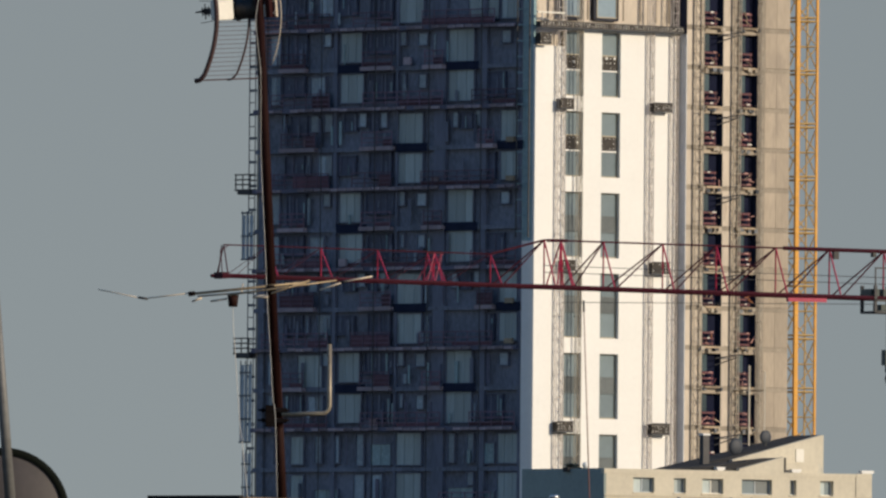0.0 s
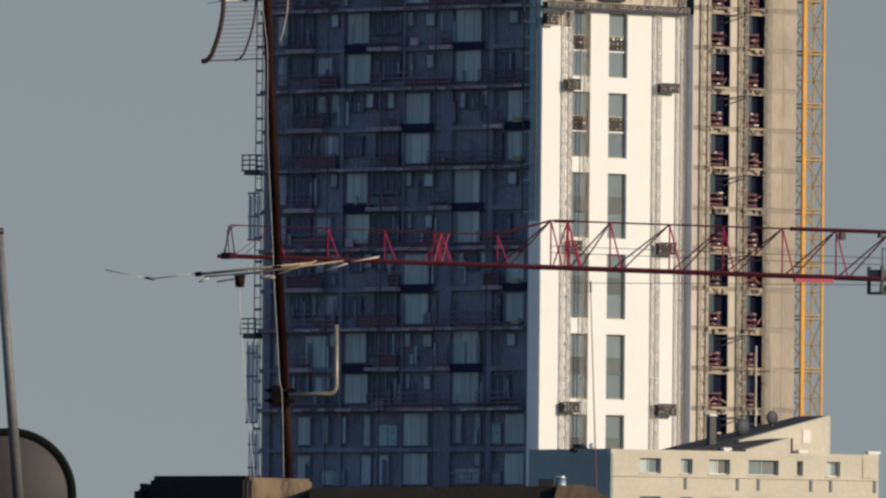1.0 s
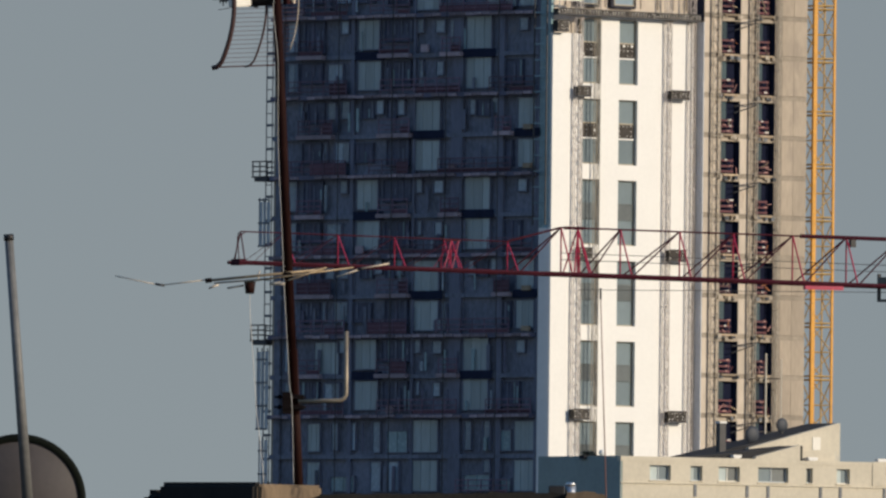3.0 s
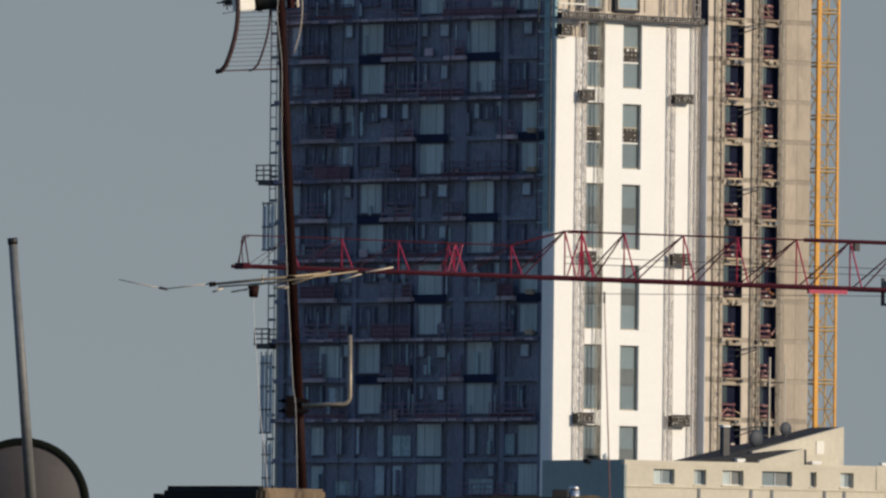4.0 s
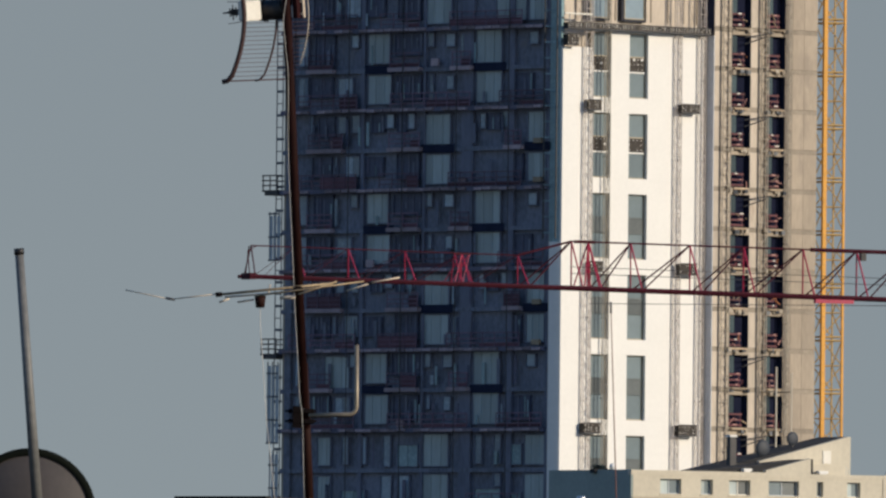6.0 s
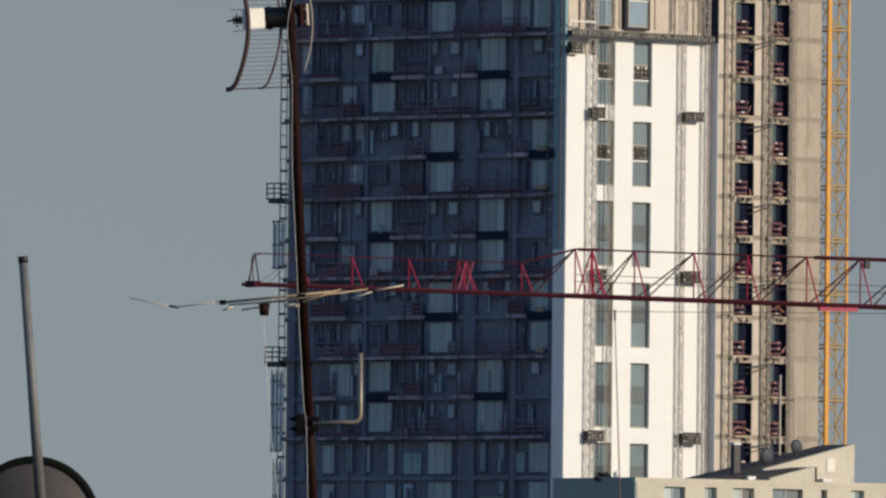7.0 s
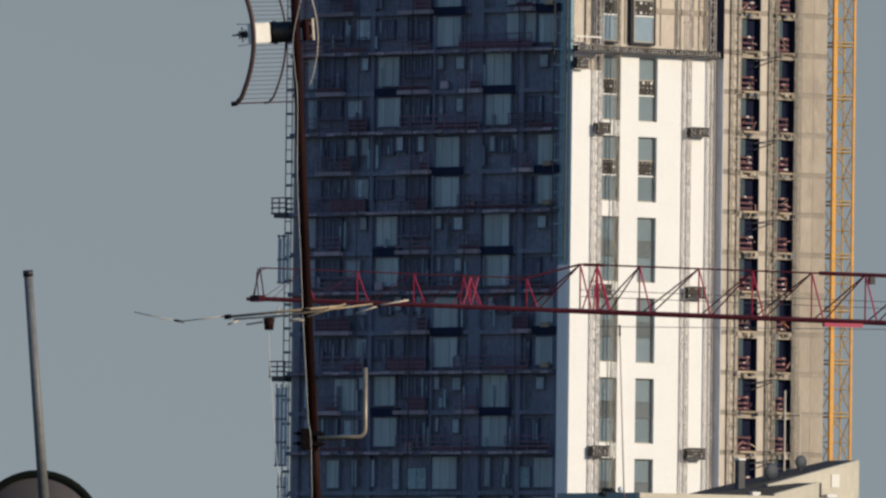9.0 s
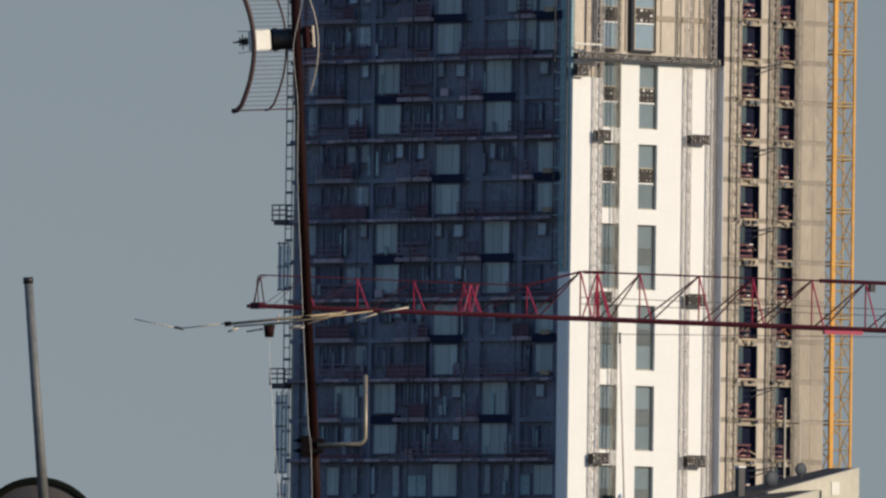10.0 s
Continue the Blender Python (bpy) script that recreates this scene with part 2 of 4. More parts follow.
def prism(bm, outline, y0, y1):
    """An outline in x and z, drawn from y0 to y1."""
    a = [bm.verts.new((x, y0, z)) for x, z in outline]
    b = [bm.verts.new((x, y1, z)) for x, z in outline]
    bm.faces.new(a)
    bm.faces.new(b[::-1])
    for i in range(len(a)):
        j = (i + 1) % len(a)
        bm.faces.new((a[i], b[i], b[j], a[j]))


def to_mesh(name, bm, material):
    bmesh.ops.recalc_face_normals(bm, faces=bm.faces)
    me = bpy.data.meshes.new(name)
    bm.to_mesh(me)
    bm.free()
    me.materials.append(material)
    return me


def part(name, bm, material, parent, label=""):
    ob = new(name, to_mesh(name, bm, material) if isinstance(bm, bmesh.types.BMesh) else bm)
    ob.parent = parent
    if label:
        ob["label"] = label
    return ob


def bpart(name, material, parent, *boxes, label=""):
    bm = bmesh.new()
    for b in boxes:
        box(bm, *b)
    return part(name, bm, material, parent, label)


def thing(name, m, label, category, group="", kind=""):
    ob = new(name)
    ob.empty_display_size = 0.5
    ob.matrix_world = m
    return tagged(ob, label, category, group, kind)


def lattice(bm, x, y, w, d, z0, z1, bay, r, rb, faces=4):
    """An upright lattice mast of square section with zigzag braces, its low corner at x, y."""
    c = ((x, y), (x + w, y), (x + w, y + d), (x, y + d))
    for p in c:
        tube(bm, (*p, z0), (*p, z1), r, 5)
    n = int((z1 - z0) / bay)
    for i in range(n):
        a, b = z0 + i * bay, z0 + (i + 1) * bay
        for k in range(faces):
            p, q = c[k], c[(k + 1) % 4]
            tube(bm, (*p, a), (*q, a), rb, 4)
            tube(bm, (*(p if i % 2 else q), a), (*(q if i % 2 else p), b), rb, 4)


# ---------------------------------------------------------------- ground
bm = bmesh.new()
box(bm, -5000, 5000, -200, 6000, -2.0, 0.0)
ground = tagged(new("ground", to_mesh("ground", bm, M_GROUND)), "dull grey-brown earth and asphalt city ground", "ground", kind="structure")

# ---------------------------------------------------------------- the tower
# Local frame: origin below the corner between the two faces. +x runs along the sunlit face,
# +y along the shaded face; the outside is at -y and at -x. Heights are world heights.
TOWER = pose(9.477, 1255.0, 0.0, 0, 0, 45)
tower = thing("apartment_tower", TOWER, "tall unfinished apartment tower, white sunlit face, dark shaded face, under scaffolding", "building")
TOP = 83.0
SLABS = [35 + 3 * k for k in range(16)]

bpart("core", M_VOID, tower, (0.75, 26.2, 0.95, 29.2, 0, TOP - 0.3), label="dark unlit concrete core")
bpart("roof", M_SLAB, tower, (0.1, 26.6, 0.4, 29.4, TOP - 0.3, TOP))
bpart("rear_wall", M_CONC, tower, (26.2, 26.75, 0.6, 29.5, 0, TOP), (0.1, 26.2, 29.2, 29.5, 0, TOP))

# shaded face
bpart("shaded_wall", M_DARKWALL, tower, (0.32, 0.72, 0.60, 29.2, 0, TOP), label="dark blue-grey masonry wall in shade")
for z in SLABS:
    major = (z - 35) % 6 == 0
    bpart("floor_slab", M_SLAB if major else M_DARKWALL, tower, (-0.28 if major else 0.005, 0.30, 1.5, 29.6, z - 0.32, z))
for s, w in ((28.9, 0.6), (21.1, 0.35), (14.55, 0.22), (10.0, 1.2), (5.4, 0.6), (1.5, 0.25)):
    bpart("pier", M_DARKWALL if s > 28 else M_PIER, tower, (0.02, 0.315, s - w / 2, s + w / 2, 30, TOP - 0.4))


def ring(bm, axis, a0, a1, z0, z1, d0, d1, ta, tb, tz0, tz1):
    """A rectangular frame as one closed mesh; axis 'x' lies along x, 'y' along y; d0..d1 is its depth."""
    loops = []
    for d in (d0, d1):
        for q in (((a0, z0), (a1, z0), (a1, z1), (a0, z1)), ((a0 + ta, z0 + tz0), (a1 - tb, z0 + tz0), (a1 - tb, z1 - tz1), (a0 + ta, z1 - tz1))):
            loops.append([bm.verts.new((a, d, z) if axis == "x" else (d, a, z)) for a, z in q])
    for p, q in ((0, 1), (1, 3), (3, 2), (2, 0)):
        for k in range(4):
            bm.faces.new((loops[p][k], loops[p][(k + 1) % 4], loops[q][(k + 1) % 4], loops[q][k]))


strips = random.Random(21)


def shaded_window(s0, s1, z0, z1, material, mullions=()):
    f = bmesh.new()
    t = 0.07
    ring(f, "y", s0, s1, z0, z1, 0.06, 0.30, t, t, t, t)
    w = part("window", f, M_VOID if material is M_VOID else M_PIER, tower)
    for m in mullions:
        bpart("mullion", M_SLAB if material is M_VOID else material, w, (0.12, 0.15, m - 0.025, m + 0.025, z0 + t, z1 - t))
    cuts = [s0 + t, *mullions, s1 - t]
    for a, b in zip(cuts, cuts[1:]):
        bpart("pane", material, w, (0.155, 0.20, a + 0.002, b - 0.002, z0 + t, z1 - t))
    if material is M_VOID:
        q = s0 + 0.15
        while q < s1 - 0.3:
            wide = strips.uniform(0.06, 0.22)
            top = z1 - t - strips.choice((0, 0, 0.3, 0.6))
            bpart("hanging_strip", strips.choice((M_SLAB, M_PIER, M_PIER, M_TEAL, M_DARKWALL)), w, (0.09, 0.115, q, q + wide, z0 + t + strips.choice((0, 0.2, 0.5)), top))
            q += wide + strips.uniform(0.15, 0.7)


def guard_rail(s0, s1, z, out=-0.34, material=None):
    r = bmesh.new()
    for h in (0.28, 0.62, 1.05):
        box(r, out - 0.03, out + 0.03, s0, s1, z + h - 0.04, z + h + 0.04)
    n = max(2, int((s1 - s0) / 1.1))
    for k in range(n + 1):
        y = s0 + (s1 - s0) * k / n
        box(r, out - 0.025, out + 0.025, y - 0.03, y + 0.03, z, z + 1.1)
    g = part("guard_rail", r, material or M_RAIL, tower, "dull red scaffold guard rail")
    bpart("mesh_infill", M_REDMESH, g, (out + 0.04, out + 0.06, s0, s0 + (s1 - s0) * random.choice((1.0, 0.55, 0.3)), z + 0.02, z + random.choice((0.9, 0.5, 0.25))))


# s0, s1, from, to over the lower slab of a two-storey block; p panel, w pane, o dark pane painted as an unlit opening,
# t teal pane
BLOCK_A = (("w", 27.0, 28.2, 3.3, 5.62), ("o", 24.2, 26.3, 3.2, 5.6), ("w", 21.6, 22.5, 4.6, 5.62), ("p", 18.3, 20.7, 3.35, 5.65),
           ("o", 14.8, 17.8, 3.9, 5.6), ("w", 13.66, 14.38, 4.55, 5.6), ("w", 11.4, 12.5, 4.5, 5.5), ("p", 6.46, 9.25, 3.2, 5.72), ("w", 2.65, 3.7, 4.5, 5.5),
           ("w", 27.0, 28.2, 0.3, 2.5), ("o", 24.4, 26.8, 0.9, 2.5), ("w", 22.2, 23.9, 0.9, 2.4), ("p", 18.1, 20.7, 0.3, 2.57),
           ("o", 15.0, 17.6, 0.5, 2.5), ("w", 13.7, 14.2, 1.4, 2.5), ("w", 11.5, 12.4, 1.3, 2.4), ("p", 6.46, 9.25, 0.25, 2.65), ("o", 3.2, 5.0, 0.5, 2.4))
BLOCK_B = (("w", 26.45, 26.85, 4.3, 5.6), ("o", 24.1, 25.9, 3.9, 5.5), ("w", 22.9, 23.9, 4.2, 5.5), ("w", 21.4, 22.4, 4.2, 5.6), ("o", 18.8, 20.2, 4.2, 5.6),
           ("w", 17.8, 18.7, 4.5, 5.6), ("o", 16.5, 17.5, 4.2, 5.6), ("w", 15.6, 16.4, 4.4, 5.6), ("p", 11.8, 14.65, 3.08, 5.52), ("w", 8.1, 8.8, 4.3, 5.5),
           ("o", 6.6, 8.0, 4.2, 5.5), ("w", 5.75, 6.45, 4.4, 5.6), ("p", 1.75, 3.75, 3.2, 5.55),
           ("o", 24.4, 26.5, 0.9, 2.5), ("w", 23.8, 24.2, 1.0, 2.5), ("w", 21.4, 23.0, 0.9, 2.5), ("o", 18.9, 20.9, 0.9, 2.4), ("o", 15.1, 17.5, 0.6, 2.6),
           ("p", 11.8, 14.65, 0.21, 2.53), ("p", 1.75, 3.75, 0.3, 2.5), ("o", 4.2, 5.0, 0.4, 2.4))
BLOCK_C = (("p", 24.2, 25.7, 3.2, 5.4), ("w", 22.3, 23.1, 3.3, 5.4), ("w", 20.4, 20.9, 3.3, 5.4), ("w", 17.8, 18.7, 3.1, 5.5), ("t", 14.9, 17.2, 3.1, 4.8),
           ("p", 11.7, 14.45, 3.1, 5.6), ("w", 8.2, 9.0, 3.3, 5.5), ("w", 6.2, 7.0, 3.3, 5.5), ("t", 4.0, 5.8, 3.2, 4.8), ("p", 1.5, 3.8, 3.2, 5.5),
           ("p", 24.2, 25.7, 0.2, 2.5), ("t", 20.5, 23.1, 0.2, 1.4), ("w", 17.7, 18.9, 0.2, 2.5), ("w", 15.8, 17.0, 0.2, 2.5), ("p", 11.7, 14.45, 0.2, 2.6),
           ("t", 6.2, 9.0, 0.2, 1.5), ("w", 6.2, 7.0, 1.6, 2.6), ("t", 4.0, 5.8, 0.2, 1.2), ("p", 1.5, 3.8, 0.2, 2.6))
KIND = {"p": M_PANEL, "w": M_PANE, "o": M_VOID, "t": M_TEAL}
for z, block, extra in ((77, BLOCK_A, ()), (71, BLOCK_B, (("p", 3.9, 7.2, 3.2, 5.5), ("p", 3.9, 7.2, 0.3, 2.65))), (65, BLOCK_A, ()), (59, BLOCK_B, ()),
                        (53, BLOCK_A, ()), (47, BLOCK_B, ()), (41, BLOCK_A, (("p", 22.3, 25.0, 3.0, 5.5),)), (35, BLOCK_C, ())):
    for k, s0, s1, a, b in (*extra, *block):
        if extra and z == 71 and (s1 < 7.3 and s0 > 3.8 or s0 in (8.1, 6.6)):
            if (k, s0, s1, a, b) not in extra:
                continue
        if z == 41 and k != "p" and s0 > 22.1 and s1 < 26.4 and a > 3:
            continue
        shaded_window(s0, s1, z + a, z + b, KIND[k], (s0 + (s1 - s0) * 0.32, s0 + (s1 - s0) * 0.68) if k == "p" else ((s0 + s1) / 2,) if s1 - s0 > 1.4 else ())
    if block is BLOCK_A:
        rails = ((14.8, 17.9, 3.05), (24.0, 26.6, 3.05), (9.4, 11.3, 3.05), (21.4, 27.6, 0.02), (9.4, 17.8, 0.02), (1.6, 6.3, 0.02))
    elif block is BLOCK_B:
        rails = ((22.9, 26.5, 3.05), (14.7, 17.9, 3.05), (4.0, 5.6, 3.05), (21.4, 28.4, 0.02), (14.8, 18.9, 0.02), (4.0, 11.6, 0.02))
    else:
        rails = ((4.0, 9.4, 0.02),)
    # near-black strips, proud of the wall, imitate the shade between stacked panels
    for k, s0, s1, a, b in block:
        if k == "p" and a < 1 and block is not BLOCK_C:
            bpart("joint_shade_strip", M_JOINT_SHADE, tower, (-0.062, -0.052, s0 - 0.55, s1 + 0.12, z + 2.60, z + 3.22))
    for s0, s1, a in rails:
        guard_rail(s0, s1, z + a)
        if a > 1:
            bpart("balcony_deck", M_BOARD, tower, (-0.5, -0.06, s0 - 0.1, s1 + 0.1, z + a - 0.33, z + a - 0.03))

for s in (5.1, 10.6, 16.3, 22.0, 27.8):
    bpart("scaffold_standard", M_STEEL_DARK, tower, (-0.58, -0.53, s - 0.025, s + 0.025, 0, TOP - 1))
for z in (74.1, 62.1, 50.1, 47.1, 59.2):
    bpart("pallet_load", M_TIMBER, tower, (-0.30, -0.06, 1.95, 2.75, z + 0.05, z + 0.42))
for s, z in ((23.5, 62.1), (12.9, 68.1), (25.0, 50.1), (9.9, 59.1), (19.6, 53.1), (16.2, 41.1), (26.2, 71.1)):
    bpart("pallet_load", M_BOARD, tower, (-0.28, -0.06, s, s + 0.7, z, z + 0.55))

rng = random.Random(7)
for k in range(120):
    q, z = rng.uniform(4.2, 28.3), rng.choice(SLABS)
    w, h = rng.uniform(0.10, 0.36), rng.uniform(0.7, 2.2)
    bpart("loose_sheet", rng.choice((M_TEAL, M_PIER, M_PANE, M_SLAB, M_DARKWALL, M_VOID)), tower, (-0.03, 0.012, q, q + w, z + 0.25, z + 0.25 + h))

# white cladding returned round the corner, on the lower storeys only
for k in range(7):
    z0, z1 = (0, 35) if k == 0 else (35 + 3.3 * (k - 1), 35 + 3.3 * k - 0.004)
    f = bmesh.new()
    fold = ((-0.001, -0.002), (-0.03, 0.06), (-0.08, 0.18), (-0.148, 0.35), (-0.217, 0.53), (-0.287, 0.72), (-0.36, 0.93), (0.31, 0.93), (0.31, -0.002))
    low_ring, top_ring = ([f.verts.new((x, y, z)) for x, y in fold] for z in (z0, min(z1, 54.75)))
    f.faces.new(low_ring)
    f.faces.new(top_ring[::-1])
    for a in range(len(fold)):
        f.faces.new((low_ring[a], top_ring[a], top_ring[(a + 1) % len(fold)], low_ring[(a + 1) % len(fold)]))
    part("cladding_panel", f, M_CLAD, tower, "" if k else "white cladding folded round the corner, partly in shade")
bpart("corner_post", M_TEAL, tower, (0.05, 0.31, 0.25, 1.36, 54.76, TOP), label="teal glazed corner strip in shade")
for k in range(24):
    z = 55.4 + 1.18 * k
    bpart("corner_rung", M_TEAL, tower, (-0.45, -0.40, 0.25, 1.45, z, z + 0.09), (-0.42, 0.05, 1.40, 1.45, z, z + 0.07))
bpart("corner_upright", M_STEEL_DARK, tower, (-0.47, -0.38, 1.45, 1.54, 55, TOP - 2), (-0.47, -0.38, 0.16, 0.25, 55, TOP - 2))

# sunlit face: windows two storeys high in two columns
COLS = ((3.15, 5.13), (7.07, 9.05))
FACE_END = 15.1
CLAD_TOP = 70.62
WIN_TOPS = [70.5 - 6 * k for k in range(6)]
bpart("sunlit_wall", M_BEIGE, tower, (0.32, FACE_END, 0.60, 0.94, 0, TOP), label="beige boarded wall awaiting cladding")
edges = (0.0, COLS[0][0], COLS[0][1], COLS[1][0], COLS[1][1], 11.6, FACE_END)
for i, (a, b) in enumerate(zip(edges, edges[1:])):
    if i in (1, 3):
        for k, t in enumerate(WIN_TOPS):
            if k < len(WIN_TOPS) - 1:
                bpart("cladding_panel", M_CLAD, tower, (a, b, 0, 0.24, WIN_TOPS[k + 1], t - 4.85))
        bpart("cladding_panel", M_CLAD, tower, (a, b, 0, 0.24, WIN_TOPS[0], CLAD_TOP), )
        bpart("cladding_panel", M_CLAD, tower, (a, b, 0, 0.24, 0, WIN_TOPS[-1] - 4.85))
    else:
        top = 69.3 if i == 0 else CLAD_TOP
        zs = [0, 35.6, 41.6, 47.6, 53.6, 59.6, 65.6, top]
        for z0, z1 in zip(zs, zs[1:]):
            bpart("cladding_panel", M_CLAD, tower, (a + 0.001, b - 0.001, 0, 0.24, z0, z1 - 0.003))


def tall_window(a, b, z0, z1, depth, frame_mat, spandrel_mat, glass=None):
    """A window two storeys high, with a closed strip across its middle."""
    f = bmesh.new()
    t = 0.09
    m0, m1 = z0 + 0.40 * (z1 - z0), z0 + 0.635 * (z1 - z0)
    ring(f, "x", a, b, z0, z1, depth - 0.05, depth + 0.06, t * 1.6, t, t, t)
    w = part("window", f, frame_mat, tower)
    bpart("jamb_strip", frame_mat, w, (a, a + 0.09, depth - 0.20, depth - 0.052, z0, z1))
    for z in (m0, m1):
        bpart("transom", frame_mat if spandrel_mat is M_GLITTER else spandrel_mat, w, (a + t * 1.6, b - t, depth - 0.05, depth + 0.06, z - t / 2, z + t / 2))
    bpart("pane", glass or M_GLASS, w, (a + 0.15, b - 0.1, depth, depth + 0.03, z0 + t, m0 - t / 2))
    bpart("pane", glass or M_GLASS, w, (a + 0.15, b - 0.1, depth, depth + 0.03, m1 + t / 2, z1 - t))
    bpart("spandrel", spandrel_mat, w, (a + 0.15, b - 0.1, depth - 0.02, depth + 0.03, m0 + t / 2, m1 - t / 2))
    bpart("sill", M_CLAD if spandrel_mat is M_GLITTER else M_SPANDREL, w, (a + 0.15, b - 0.1, depth - 0.09, depth - 0.03, m0 - 0.06, m0 + 0.05))
    # white plates imitate glints on the dark spandrel
    if spandrel_mat is M_GLITTER:
        for k in range(12):
            if random.random() < 0.7:
                x, z = a + 0.38 + (b - a - 0.72) * (k % 4) / 3, m0 + 0.24 + (m1 - m0 - 0.42) * (k // 4) / 2
                h = 0.085 if random.random() < 0.10 else random.uniform(0.022, 0.040)
                bpart("painted_glint", M_CLAD, w, (x - 1.2 * h, x + 1.2 * h, depth - 0.04, depth - 0.021, z - h, z + h))
    bpart("reveal", M_SPANDREL, w, (a, b, depth + 0.061, depth + 0.2, z0, z1))
    return w


for k, t in enumerate(WIN_TOPS):
    for a, b in COLS:
        tall_window(a, b, t - 4.85, t, 0.34, M_FRAME_LIGHT, M_GLITTER if k < 2 else M_SPANDREL)

# above the cladding: bare boards, deep dark window surrounds
for z0, z1 in ((71.55, 76.5), (77.5, 82.4)):
    for a, b in ((3.05, 5.15), (6.7, 9.0)):
        bpart("window_surround", M_FRAME, tower, (a - 0.28, a, 0.26, 0.60, z0 - 0.15, z1 + 0.1), (b, b + 0.06, 0.26, 0.60, z0 - 0.15, z1 + 0.1),
              (a, b, 0.26, 0.60, z0 - 0.2, z0), (a, b, 0.26, 0.60, z1, z1 + 0.12))
        tall_window(a, b, z0, z1, 0.42, M_FRAME_LIGHT, M_GLITTER, M_GLASS_BLUE)
for s in (0.35, 1.9, 6.1, 9.9, 11.7, 13.4, 14.8):
    bpart("batten", M_CONC, tower, (s - 0.05, s + 0.05, 0.53, 0.597, CLAD_TOP + 0.8, TOP - 0.5))
for z in (74.0, 77.2, 80.0):
    bpart("slab_edge", M_CONC, tower, (9.3, FACE_END, 0.52, 0.598, z - 0.2, z + 0.2))

# projecting concrete bay at the far end of the sunlit face
BAY0, BAY1, BY = 15.43, 26.60, -0.70
OPEN = ((17.26, 19.36), (21.15, 23.10))
for a, b in ((BAY0, 17.26), (19.36, 20.50), (20.50, 21.15), (23.10, 23.93), (23.93, 25.16), (25.16, BAY1)):
    for z in SLABS:
        bpart("wall_panel", M_BEIGE if b in (17.26, 20.50) else M_CONC, tower, (a + 0.012, b - 0.012, BY, BY + 0.35, z + 0.35, z + 2.985))
for z in SLABS:
    bpart("slab_edge", M_CONC_BAND, tower, (BAY0, BAY1, BY + 0.012, BY + 0.35, z - 0.012, z + 0.33))
    for a, b in OPEN:
        bpart("lintel", M_CONC, tower, (a, b, BY + 0.004, BY + 0.35, z + 2.77, z + 2.985))
for a, b in ((BAY0 + 0.02, 17.23), (19.39, 21.12), (23.13, BAY1 - 0.02)):
    bpart("bay_wall", M_CONC, tower, (a, b, BY + 0.36, 0.94, 0, TOP))
# the bay side's shade is put into these strips: navy above, blue-grey below
bpart("side_shade_strip", M_NAVY_SHADE, tower, (BAY0 - 0.03, BAY0 - 0.004, BY - 0.01, 0.55, 70.65, TOP), label="bay's side face with its shade painted dark navy")
bpart("side_cladding", M_GREY_SHADE, tower, (BAY0 - 0.06, BAY0 - 0.004, BY - 0.02, -0.01, 0, 70.6), label="side cladding strip with its shade painted blue-grey")
bpart("bay_base", M_CONC, tower, (BAY0, BAY1, BY + 0.01, BY + 0.35, 0, 34.9))
for z in SLABS:
    for i, (a, b) in enumerate(OPEN):
        bpart("sash", M_SASH, tower, (a + 0.02, a + 0.80, BY + 0.22, BY + 0.26, z + 1.42, z + 2.75))
        r = bmesh.new()
        e = a + (b - a) * random.uniform(0.62, 0.74)
        for h in (0.16, 0.55, 0.98):
            box(r, a + 0.02, e, BY + 0.02, BY + 0.08, z + 0.35 + h - 0.08, z + 0.35 + h + 0.06)
        for s in (a + 0.1, e - 0.1):
            box(r, s - 0.03, s + 0.03, BY + 0.085, BY + 0.12, z + 0.34, z + 1.45)
        # dark jambs and a back sheet painted as the opening's inner shade
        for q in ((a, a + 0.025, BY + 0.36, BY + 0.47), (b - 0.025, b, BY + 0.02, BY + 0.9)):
            bpart("opening_lining", M_NAVY_SHADE, tower, (*q, z + 0.335, z + 2.765))
        bpart("shade_sheet", M_ROOM_SHADE, tower, (a + 0.03, b - 0.03, BY + 0.48, BY + 0.52, z + 0.34, z + 2.76))
        g = part("guard_rail", r, M_RAIL_BRIGHT, tower, "dark red guard rail across a window opening")
        # small white and pink boxes imitate highlights along the rails
        for h in (0.16, 0.55, 0.98):
            if random.random() < 0.75:
                q = random.uniform(a + 0.5, e - 0.35)
                bpart("rail_clip", M_WHITE if random.random() < 0.4 else M_PINK, g, (q, q + random.uniform(0.15, 0.45), BY - 0.005, BY + 0.018, z + 0.35 + h - 0.01, z + 0.35 + h + 0.08))
        for k in range(5):
            q, h = random.uniform(a - 0.5, b - 0.25), random.uniform(0.10, 0.32)
            bpart("site_clutter", random.choice((M_MAST_GRIMY, M_MIDSTEEL, M_MAST_GRIMY, M_SLATE, M_CONC_BAND)), tower, (q, q + random.uniform(0.1, 0.42), BY - random.uniform(0.12, 0.35), BY + 0.002, z + h - 0.28, z + h))
        bpart("toe_board", M_TIMBER, tower, (a + 0.1, b - 0.45, BY - 0.30, BY - 0.11, z + 0.16, z + 0.30))
        for k in range(2):
            c = Vector((random.uniform(a + 0.1, b - 0.3), BY - 0.02, z + random.uniform(0.5, 1.3)))
            d = Vector((random.uniform(-0.35, 0.35), random.uniform(-0.05, 0.0), random.uniform(-0.3, 0.3)))
            t = bmesh.new()
            tube(t, c - d, c + d, random.uniform(0.03, 0.06), 5)
            part("prop", t, random.choice((M_TIMBER, M_RAIL_BRIGHT, M_RUSTORANGE, M_PINK, M_RAIL_BRIGHT)), tower)

